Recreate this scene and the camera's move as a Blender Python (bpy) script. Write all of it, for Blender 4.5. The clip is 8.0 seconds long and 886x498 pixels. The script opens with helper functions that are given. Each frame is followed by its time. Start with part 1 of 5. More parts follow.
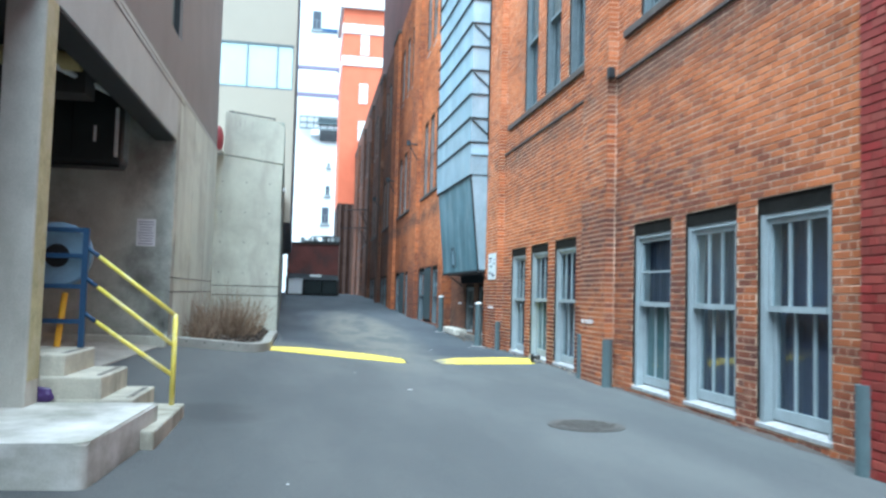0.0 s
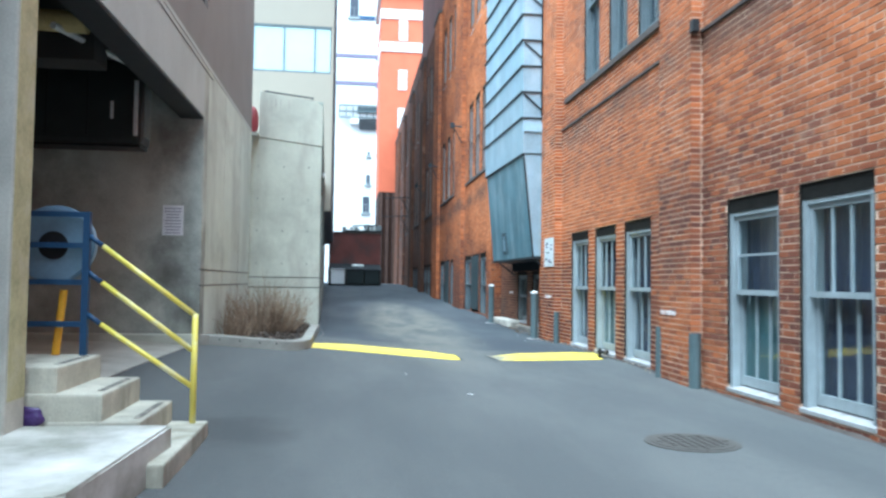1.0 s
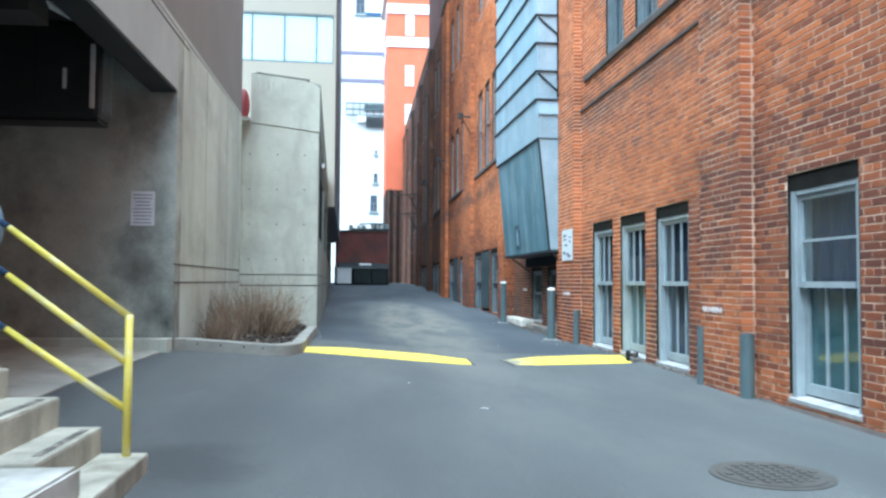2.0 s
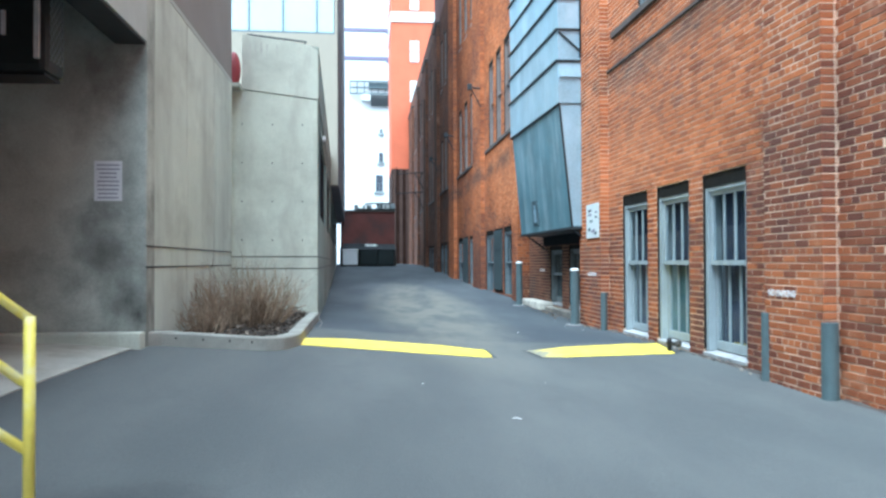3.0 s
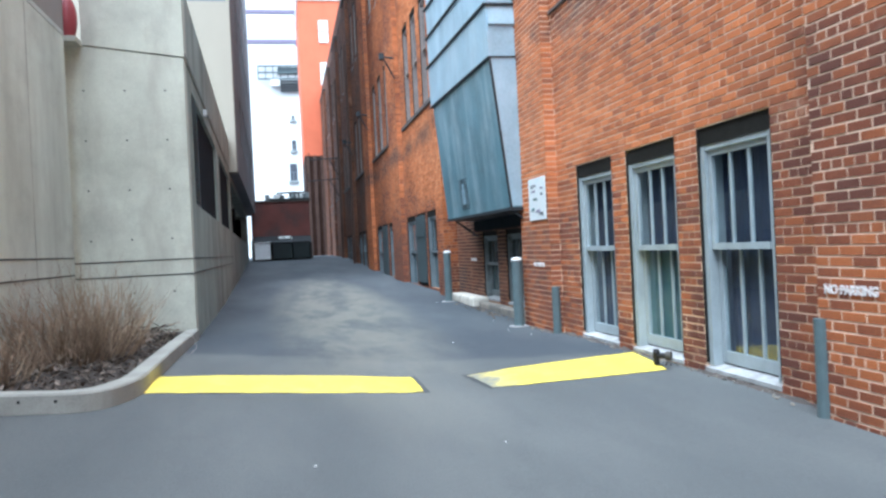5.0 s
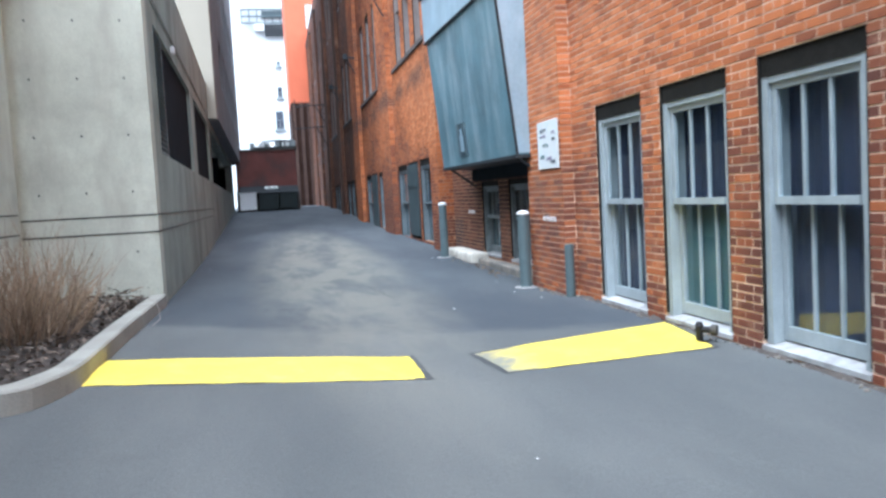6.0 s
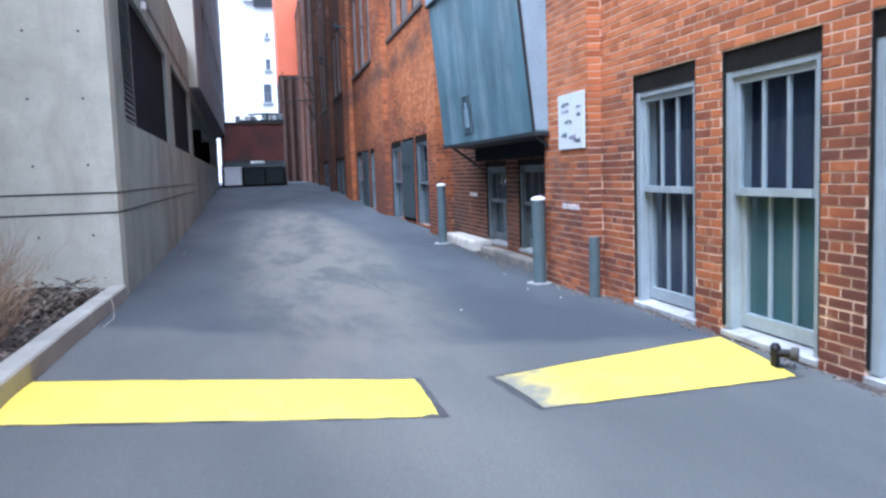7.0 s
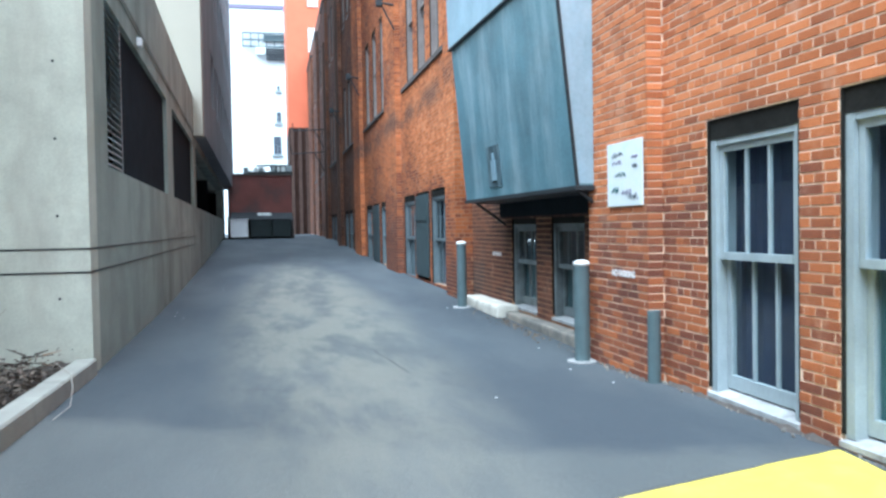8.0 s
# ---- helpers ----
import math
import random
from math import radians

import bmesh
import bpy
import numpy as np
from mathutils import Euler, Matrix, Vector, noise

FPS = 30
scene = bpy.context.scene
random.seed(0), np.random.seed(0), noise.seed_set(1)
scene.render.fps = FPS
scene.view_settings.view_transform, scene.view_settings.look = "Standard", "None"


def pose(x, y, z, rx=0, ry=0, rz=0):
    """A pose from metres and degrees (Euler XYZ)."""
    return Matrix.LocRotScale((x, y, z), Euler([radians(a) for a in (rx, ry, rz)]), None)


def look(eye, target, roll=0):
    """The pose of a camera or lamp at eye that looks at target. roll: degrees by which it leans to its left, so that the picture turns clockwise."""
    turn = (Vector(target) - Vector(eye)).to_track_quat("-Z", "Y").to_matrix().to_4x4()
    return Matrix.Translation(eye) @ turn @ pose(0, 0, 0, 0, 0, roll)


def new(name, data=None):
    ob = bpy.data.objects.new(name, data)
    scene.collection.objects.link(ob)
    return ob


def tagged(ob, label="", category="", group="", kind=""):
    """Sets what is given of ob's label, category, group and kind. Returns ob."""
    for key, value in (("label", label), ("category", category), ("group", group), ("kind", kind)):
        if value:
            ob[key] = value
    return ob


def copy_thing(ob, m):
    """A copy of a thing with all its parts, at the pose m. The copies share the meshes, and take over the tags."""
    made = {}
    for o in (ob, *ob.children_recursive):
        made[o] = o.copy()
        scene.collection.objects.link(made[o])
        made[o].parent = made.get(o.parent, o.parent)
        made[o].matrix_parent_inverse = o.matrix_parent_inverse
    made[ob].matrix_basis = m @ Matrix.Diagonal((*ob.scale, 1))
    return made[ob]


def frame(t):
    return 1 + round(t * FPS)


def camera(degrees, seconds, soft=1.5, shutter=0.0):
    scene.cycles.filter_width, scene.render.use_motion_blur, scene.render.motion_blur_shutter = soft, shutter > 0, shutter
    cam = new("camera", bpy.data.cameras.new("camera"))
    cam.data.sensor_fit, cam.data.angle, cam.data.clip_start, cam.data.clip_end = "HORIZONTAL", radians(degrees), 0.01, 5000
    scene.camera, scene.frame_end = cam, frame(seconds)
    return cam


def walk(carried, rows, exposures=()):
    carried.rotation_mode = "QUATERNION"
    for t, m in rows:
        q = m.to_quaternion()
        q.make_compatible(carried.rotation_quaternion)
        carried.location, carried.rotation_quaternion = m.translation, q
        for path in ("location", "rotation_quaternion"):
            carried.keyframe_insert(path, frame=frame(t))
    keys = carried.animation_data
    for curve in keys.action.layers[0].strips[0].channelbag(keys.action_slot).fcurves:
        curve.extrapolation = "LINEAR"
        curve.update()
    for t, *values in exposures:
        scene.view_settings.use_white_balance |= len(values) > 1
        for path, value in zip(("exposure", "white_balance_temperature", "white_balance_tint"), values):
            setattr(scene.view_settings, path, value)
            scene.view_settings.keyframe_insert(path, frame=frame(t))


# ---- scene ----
EXPOSURE = 1.92
cam = camera(58.5, 8.0, soft=2.5, shutter=0.5)
PATH = [
    (0, (0.121, 0.465, 1.195), (0.453, 2.434, 1.311), 1.6),
    (0.5, (0.118, 1.155, 1.196), (0.403, 3.134, 1.267), 1.5),
    (1, (0.102, 1.754, 1.216), (0.333, 3.739, 1.3), 0.8),
    (1.2, (0.143, 2.0, 1.185), (0.35, 3.988, 1.273), 0.5),
    (2.3, (0.285, 3.5, 1.156), (0.496, 5.487, 1.231), 0.2),
    (2.5, (0.293, 3.788, 1.181), (0.508, 5.775, 1.232), -0.1),
    (3, (0.302, 4.407, 1.17), (0.494, 6.397, 1.203), -0.2),
    (3.5, (0.412, 5.083, 1.183), (0.657, 7.068, 1.198), -1.1),
    (4, (0.479, 5.718, 1.19), (0.732, 7.701, 1.208), -1.5),
    (4.5, (0.59, 6.366, 1.216), (0.919, 8.338, 1.229), -2.1),
    (4.7, (0.652, 6.641, 1.241), (1.027, 8.605, 1.244), -2.5),
    (5.8, (0.788, 7.949, 1.297), (1.183, 9.908, 1.211), -3.0),
    (6, (0.834, 8.223, 1.319), (1.238, 10.177, 1.182), -3.1),
    (6.5, (0.833, 8.897, 1.36), (1.248, 10.846, 1.189), -2.4),
    (7, (0.909, 9.482, 1.362), (1.342, 11.425, 1.169), -1.9),
    (7.5, (0.913, 10.163, 1.401), (1.342, 12.113, 1.28), -1.0),
    (8, (0.98, 10.744, 1.403), (1.403, 12.698, 1.347), -1.0),
]
walk(cam, [(t, look(eye, target, roll)) for t, eye, target, roll in PATH], exposures=[(0, EXPOSURE + 0.03, 4930, -6), (2.5, EXPOSURE + 0.03, 4930, -5), (4, EXPOSURE, 4930, -8), (4.5, EXPOSURE - 0.04, 5030, -3), (6, EXPOSURE + 0.03, 5220, 5), (7, EXPOSURE - 0.03, 4880, 12), (7.5, EXPOSURE - 0.06, 4790, 18), (8, EXPOSURE + 0.16, 4980, -3)])

# ---- world and light: a bright, evenly clouded day ----
world = bpy.data.worlds.new("overcast_sky")
scene.world = world
world.use_nodes = True
wn, wl = world.node_tree.nodes, world.node_tree.links
wn.clear()
sky = wn.new("ShaderNodeTexSky")
sky.sky_type, sky.sun_disc = "NISHITA", False
sky.sun_elevation, sky.sun_rotation = radians(62), radians(206)
sky.air_density, sky.dust_density, sky.ozone_density = 0.6, 4.0, 1.0
veil = wn.new("ShaderNodeMix")
veil.data_type = "RGBA"
veil.inputs[0].default_value = 0.7
# cloud brightens smoothly from the horizon to the zenith
where = wn.new("ShaderNodeTexCoord")
height = wn.new("ShaderNodeSeparateXYZ")
cloud_light = wn.new("ShaderNodeMapRange")
cloud_light.inputs["From Min"].default_value, cloud_light.inputs["To Min"].default_value, cloud_light.inputs["To Max"].default_value = 0.0, 0.5, 1.5
cloud_tint = wn.new("ShaderNodeMix")
cloud_tint.data_type, cloud_tint.blend_type = "RGBA", "MULTIPLY"
cloud_tint.inputs[0].default_value = 1.0
cloud_tint.inputs[7].default_value = (9.7, 9.5, 9.4, 1)
wl.new(where.outputs["Generated"], height.inputs[0])
wl.new(height.outputs[2], cloud_light.inputs["Value"])
wl.new(cloud_light.outputs[0], cloud_tint.inputs[6])
wl.new(cloud_tint.outputs[2], veil.inputs[7])
back = wn.new("ShaderNodeBackground")
back.inputs[1].default_value = 0.12
wout = wn.new("ShaderNodeOutputWorld")
wl.new(sky.outputs[0], veil.inputs[6])
wl.new(veil.outputs[2], back.inputs[0])
wl.new(back.outputs[0], wout.inputs[0])
sun = new("sun", bpy.data.lights.new("sun", "SUN"))
sun.data.energy, sun.data.angle, sun.data.color = 1.15, radians(40), (1.0, 0.97, 0.93)
sun.matrix_world = look((-9, -18, 40), (0, 0, 0))


# ---- materials ----
def mat(name, base, rough=0.7, metal=0.0, vary=0.25, scale=3.0, grain=40.0, bump=0.15, stain=None, stain_amount=0.0, stain_scale=0.7,
        streak=1.0, island=0.0, objrand=0.0, spec=0.5, dist=0.01, soot=0.0):
    """A surface with broad mottling, fine grain, optional stains stretched downwards, and relief."""
    m = bpy.data.materials.new(name)
    m.use_nodes = True
    n, l = m.node_tree.nodes, m.node_tree.links
    p = n["Principled BSDF"]
    p.inputs["Roughness"].default_value, p.inputs["Metallic"].default_value = rough, metal
    p.inputs["Specular IOR Level"].default_value = spec
    co = n.new("ShaderNodeTexCoord")
    geo = n.new("ShaderNodeNewGeometry")
    big = n.new("ShaderNodeTexNoise")
    big.inputs["Scale"].default_value, big.inputs["Detail"].default_value, big.inputs["Roughness"].default_value = scale, 5, 0.6
    fine = n.new("ShaderNodeTexNoise")
    fine.inputs["Scale"].default_value, fine.inputs["Detail"].default_value = grain, 4
    l.new(geo.outputs["Position"], big.inputs["Vector"])
    l.new(geo.outputs["Position"], fine.inputs["Vector"])
    mix = n.new("ShaderNodeMath")
    mix.operation = "MULTIPLY_ADD"
    l.new(fine.outputs["Fac"], mix.inputs[0])
    mix.inputs[1].default_value = 0.5
    l.new(big.outputs["Fac"], mix.inputs[2])
    ramp = n.new("ShaderNodeMapRange")
    ramp.inputs["From Min"].default_value, ramp.inputs["From Max"].default_value = 0.45, 1.05
    ramp.inputs["To Min"].default_value, ramp.inputs["To Max"].default_value = 1 - vary, 1 + vary
    l.new(mix.outputs[0], ramp.inputs["Value"])
    value = ramp.outputs[0]
    hsv = n.new("ShaderNodeHueSaturation")
    hsv.inputs["Color"].default_value = (*base, 1)
    if island or objrand:
        info = n.new("ShaderNodeObjectInfo")
        add = n.new("ShaderNodeMath")
        add.operation = "ADD"
        l.new(geo.outputs["Random Per Island"], add.inputs[0])
        l.new(info.outputs["Random"], add.inputs[1])
        frac = n.new("ShaderNodeMath")
        frac.operation = "FRACT"
        l.new(add.outputs[0], frac.inputs[0])
        r = n.new("ShaderNodeMapRange")
        r.inputs["To Min"].default_value, r.inputs["To Max"].default_value = 1 - 1.6 * island, 1 + 0.5 * island
        l.new(frac.outputs[0], r.inputs["Value"])
        times = n.new("ShaderNodeMath")
        times.operation = "MULTIPLY"
        l.new(value, times.inputs[0])
        l.new(r.outputs[0], times.inputs[1])
        value = times.outputs[0]
        hue = n.new("ShaderNodeMath")
        hue.operation = "MULTIPLY"
        l.new(frac.outputs[0], hue.inputs[0])
        hue.inputs[1].default_value = 7.31
        hf = n.new("ShaderNodeMath")
        hf.operation = "FRACT"
        l.new(hue.outputs[0], hf.inputs[0])
        hr = n.new("ShaderNodeMapRange")
        hr.inputs["To Min"].default_value, hr.inputs["To Max"].default_value = 0.49, 0.503
        l.new(hf.outputs[0], hr.inputs["Value"])
        l.new(hr.outputs[0], hsv.inputs["Hue"])
        sr = n.new("ShaderNodeMapRange")
        sr.inputs["To Min"].default_value, sr.inputs["To Max"].default_value = 1.06, 0.95
        l.new(hf.outputs[0], sr.inputs["Value"])
        l.new(sr.outputs[0], hsv.inputs["Saturation"])
    l.new(value, hsv.inputs["Value"])
    colour = hsv.outputs[0]
    if stain:
        mp = n.new("ShaderNodeMapping")
        mp.inputs["Scale"].default_value = (1, 1, 1 / streak)
        l.new(geo.outputs["Position"], mp.inputs["Vector"])
        sn = n.new("ShaderNodeTexNoise")
        sn.inputs["Scale"].default_value, sn.inputs["Detail"].default_value, sn.inputs["Roughness"].default_value = stain_scale, 6, 0.62
        l.new(mp.outputs[0], sn.inputs["Vector"])
        sm = n.new("ShaderNodeMapRange")
        sm.inputs["From Min"].default_value, sm.inputs["From Max"].default_value = 0.48, 0.72
        sm.inputs["To Max"].default_value = stain_amount
        l.new(sn.outputs["Fac"], sm.inputs["Value"])
        mx = n.new("ShaderNodeMix")
        mx.data_type = "RGBA"
        l.new(sm.outputs[0], mx.inputs[0])
        l.new(colour, mx.inputs[6])
        mx.inputs[7].default_value = (*stain, 1)
        colour = mx.outputs[2]
    if soot:
        sn = n.new("ShaderNodeTexNoise")
        sn.inputs["Scale"].default_value, sn.inputs["Detail"].default_value, sn.inputs["Roughness"].default_value = 0.85, 7, 0.66
        mp = n.new("ShaderNodeMapping")
        mp.inputs["Location"].default_value, mp.inputs["Scale"].default_value = (3.1, 7.7, 1.3), (1, 0.7, 1.2)
        l.new(geo.outputs["Position"], mp.inputs["Vector"])
        l.new(mp.outputs[0], sn.inputs["Vector"])
        sm = n.new("ShaderNodeMapRange")
        sm.inputs["From Min"].default_value, sm.inputs["From Max"].default_value, sm.inputs["To Max"].default_value = 0.49, 0.7, soot
        l.new(sn.outputs["Fac"], sm.inputs["Value"])
        mx = n.new("ShaderNodeMix")
        mx.data_type = "RGBA"
        l.new(sm.outputs[0], mx.inputs[0])
        l.new(colour, mx.inputs[6])
        mx.inputs[7].default_value = (0.115, 0.11, 0.1, 1)
        colour = mx.outputs[2]
    l.new(colour, p.inputs["Base Color"])
    if bump:
        b = n.new("ShaderNodeBump")
        b.inputs["Strength"].default_value, b.inputs["Distance"].default_value = bump, dist
        l.new(mix.outputs[0], b.inputs["Height"])
        l.new(b.outputs[0], p.inputs["Normal"])
    return m


def brick_material(name, palette, soot=0.5, smear=0.0, bump=0.35, brown_areas=(), lift=-0.1):
    """Fired brick: each brick takes its own tone from the palette, in patches; grain, soot, and old grime below the sills."""
    m = bpy.data.materials.new(name)
    m.use_nodes = True
    n, l = m.node_tree.nodes, m.node_tree.links
    p = n["Principled BSDF"]
    p.inputs["Roughness"].default_value, p.inputs["Specular IOR Level"].default_value = 0.87, 0.2
    geo, info = n.new("ShaderNodeNewGeometry"), n.new("ShaderNodeObjectInfo")
    pos = geo.outputs["Position"]

    def calc(op, a, b=0.0, c=0.0):
        k = n.new("ShaderNodeMath")
        k.operation = op
        for i, v in enumerate((a, b, c)):
            if isinstance(v, (int, float)):
                k.inputs[i].default_value = v
            else:
                l.new(v, k.inputs[i])
        return k.outputs[0]

    def cloud(scale, stretch=(1, 1, 1), shift=(0, 0, 0), detail=5, rough=0.6):
        mp = n.new("ShaderNodeMapping")
        mp.inputs["Scale"].default_value, mp.inputs["Location"].default_value = stretch, shift
        l.new(pos, mp.inputs["Vector"])
        k = n.new("ShaderNodeTexNoise")
        k.inputs["Scale"].default_value, k.inputs["Detail"].default_value, k.inputs["Roughness"].default_value = scale, detail, rough
        l.new(mp.outputs[0], k.inputs["Vector"])
        return k.outputs["Fac"]

    def smooth(v, a, b, c=0.0, d=1.0):
        k = n.new("ShaderNodeMapRange")
        k.interpolation_type = "SMOOTHSTEP"
        l.new(v, k.inputs["Value"])
        for key, value in (("From Min", a), ("From Max", b), ("To Min", c), ("To Max", d)):
            k.inputs[key].default_value = value
        return k.outputs[0]

    def blend(f, a, b):
        k = n.new("ShaderNodeMix")
        k.data_type = "RGBA"
        l.new(f, k.inputs[0])
        l.new(a, k.inputs[6])
        k.inputs[7].default_value = (*b, 1)
        return k.outputs[2]

    own = calc("FRACT", calc("ADD", geo.outputs["Random Per Island"], info.outputs["Random"]))
    patches = smooth(cloud(0.42, (1, 0.6, 1.0), (2.0, 5.3, 2.0), 4, 0.55), 0.32, 0.68)
    fine = cloud(60, detail=4)
    tone = calc("ADD", calc("MULTIPLY_ADD", own, 0.44, calc("MULTIPLY", patches, 0.4)), calc("MULTIPLY_ADD", fine, 0.3, lift))
    side = n.new("ShaderNodeSeparateXYZ")
    l.new(pos, side.inputs[0])
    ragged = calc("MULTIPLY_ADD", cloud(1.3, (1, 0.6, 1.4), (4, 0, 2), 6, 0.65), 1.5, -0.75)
    for yc, zc, half_y, half_z, amount in brown_areas:  # areas of browner tone with ragged outlines
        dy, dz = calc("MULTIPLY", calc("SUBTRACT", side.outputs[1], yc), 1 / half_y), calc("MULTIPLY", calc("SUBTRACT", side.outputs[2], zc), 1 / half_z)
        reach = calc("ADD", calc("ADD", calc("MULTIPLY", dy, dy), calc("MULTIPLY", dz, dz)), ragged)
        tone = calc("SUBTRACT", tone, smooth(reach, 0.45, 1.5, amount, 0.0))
    ramp = n.new("ShaderNodeValToRGB")
    els = ramp.color_ramp.elements
    while len(els) < len(palette):
        els.new(0.5)
    for k, (e, c) in enumerate(zip(els, palette)):
        e.position, e.color = k / (len(palette) - 1), (*c, 1)
    l.new(tone, ramp.inputs[0])
    colour = ramp.outputs[0]
    pale = calc("MULTIPLY", smooth(cloud(1.6, shift=(9, 1, 4), detail=6, rough=0.7), 0.56, 0.72), 0.3)
    colour = blend(pale, colour, (0.72, 0.45, 0.3))
    grime = calc("MULTIPLY", smooth(cloud(0.85, (1, 0.7, 1.2), (3.1, 7.7, 1.3), 7, 0.66), 0.5, 0.68), soot)
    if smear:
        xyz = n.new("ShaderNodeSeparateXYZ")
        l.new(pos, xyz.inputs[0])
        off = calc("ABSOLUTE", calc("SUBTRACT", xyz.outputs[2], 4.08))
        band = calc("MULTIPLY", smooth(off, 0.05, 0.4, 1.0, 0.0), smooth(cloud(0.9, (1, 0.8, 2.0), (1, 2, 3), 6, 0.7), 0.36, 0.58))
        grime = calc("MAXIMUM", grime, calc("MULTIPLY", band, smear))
    colour = blend(grime, colour, (0.085, 0.06, 0.052))
    l.new(colour, p.inputs["Base Color"])
    b = n.new("ShaderNodeBump")
    b.inputs["Strength"].default_value, b.inputs["Distance"].default_value = bump, 0.01
    l.new(fine, b.inputs["Height"])
    l.new(b.outputs[0], p.inputs["Normal"])
    return m


def glass_material(name, tint):
    m = bpy.data.materials.new(name)
    m.use_nodes = True
    p = m.node_tree.nodes["Principled BSDF"]
    p.inputs["Base Color"].default_value = (*tint, 1)
    p.inputs["Transmission Weight"].default_value, p.inputs["Roughness"].default_value, p.inputs["IOR"].default_value = 1.0, 0.02, 1.33
    return m


def asphalt_material():
    """Grey asphalt: an older paler stretch, a newer darker one past a ragged seam across the alley, and dry dusty patches on it."""
    m = bpy.data.materials.new("asphalt")
    m.use_nodes = True
    n, l = m.node_tree.nodes, m.node_tree.links
    p = n["Principled BSDF"]
    p.inputs["Roughness"].default_value, p.inputs["Specular IOR Level"].default_value = 0.85, 0.3
    pos = n.new("ShaderNodeNewGeometry").outputs["Position"]
    xyz = n.new("ShaderNodeSeparateXYZ")
    l.new(pos, xyz.inputs[0])

    def calc(op, a, b=0.0, c=0.0):
        k = n.new("ShaderNodeMath")
        k.operation = op
        for i, v in enumerate((a, b, c)):
            if isinstance(v, (int, float)):
                k.inputs[i].default_value = v
            else:
                l.new(v, k.inputs[i])
        return k.outputs[0]

    longways = n.new("ShaderNodeMapping")
    longways.inputs["Scale"].default_value = (1, 0.3, 1)
    l.new(pos, longways.inputs["Vector"])

    def noise_of(scale, detail=5, rough=0.6, where=None):
        k = n.new("ShaderNodeTexNoise")
        k.inputs["Scale"].default_value, k.inputs["Detail"].default_value, k.inputs["Roughness"].default_value = scale, detail, rough
        l.new(where or pos, k.inputs["Vector"])
        return k.outputs["Fac"]

    def smooth(v, a, b, c=0.0, d=1.0):
        k = n.new("ShaderNodeMapRange")
        k.interpolation_type = "SMOOTHSTEP"
        l.new(v, k.inputs["Value"])
        for name, value in (("From Min", a), ("From Max", b), ("To Min", c), ("To Max", d)):
            k.inputs[name].default_value = value
        return k.outputs[0]

    def blend(f, a, b):
        k = n.new("ShaderNodeMix")
        k.data_type = "RGBA"
        l.new(f, k.inputs[0])
        for i, v in ((6, a), (7, b)):
            if isinstance(v, tuple):
                k.inputs[i].default_value = (*v, 1)
            else:
                l.new(v, k.inputs[i])
        return k.outputs[2]

    x, y = xyz.outputs[0], xyz.outputs[1]
    broad, mid, fine = noise_of(0.8, 4, 0.55, longways.outputs[0]), noise_of(2.3), noise_of(150, 3)
    seam = calc("ADD", calc("MULTIPLY_ADD", x, 0.35, y), calc("MULTIPLY", mid, 0.5))
    newer = smooth(seam, 16.15, 16.6)
    old = blend(smooth(broad, 0.35, 0.7), (0.094, 0.1, 0.102), (0.128, 0.134, 0.132))
    dark = blend(smooth(broad, 0.35, 0.7), (0.055, 0.064, 0.076), (0.085, 0.094, 0.103))
    base = blend(newer, old, dark)
    far = calc("ADD", calc("POWER", calc("MULTIPLY", calc("SUBTRACT", x, 1.6), 0.8), 2.0), calc("POWER", calc("MULTIPLY", calc("SUBTRACT", y, 24.0), 0.09), 2.0))
    patch = calc("MULTIPLY", smooth(far, 0.15, 1.5, 1.0, 0.0), smooth(noise_of(2.0, 6, 0.65, longways.outputs[0]), 0.36, 0.6, 0.35, 1.0))
    base = blend(calc("MULTIPLY", patch, 0.8), base, (0.19, 0.184, 0.155))
    oil = calc("MULTIPLY", smooth(noise_of(1.3, 3), 0.62, 0.72), 0.15)
    base = blend(oil, base, (0.055, 0.058, 0.06))
    spill = calc("ADD", calc("POWER", calc("MULTIPLY", calc("SUBTRACT", x, -0.75), 2.0), 2.0), calc("POWER", calc("MULTIPLY", calc("SUBTRACT", y, 7.9), 1.6), 2.0))
    base = blend(calc("MULTIPLY", smooth(calc("MULTIPLY_ADD", mid, 1.6, spill), 0.9, 1.9, 1.0, 0.0), 0.5), base, (0.045, 0.047, 0.05))
    grit = smooth(fine, 0.3, 0.75, 0.75, 1.25)
    hsv = n.new("ShaderNodeHueSaturation")
    l.new(base, hsv.inputs["Color"])
    l.new(grit, hsv.inputs["Value"])
    l.new(hsv.outputs[0], p.inputs["Base Color"])
    b = n.new("ShaderNodeBump")
    b.inputs["Strength"].default_value, b.inputs["Distance"].default_value = 0.5, 0.006
    l.new(calc("MULTIPLY_ADD", mid, 1.5, fine), b.inputs["Height"])
    l.new(b.outputs[0], p.inputs["Normal"])
    return m


# ellipses of browner tone, mostly low on the wall
BRICK = brick_material("orange_brick", [(0.135, 0.055, 0.04), (0.22, 0.076, 0.042), (0.38, 0.127, 0.049), (0.54, 0.183, 0.067), (0.64, 0.257, 0.112)], soot=0.27, smear=0.75, brown_areas=[(9.2, 0.4, 4.6, 2.2, 0.38), (15.6, 0.3, 3.2, 1.7, 0.36), (28.0, 0.0, 8.0, 2.4, 0.34), (34.0, 5.0, 7.0, 8.0, 0.2)], lift=0.06)
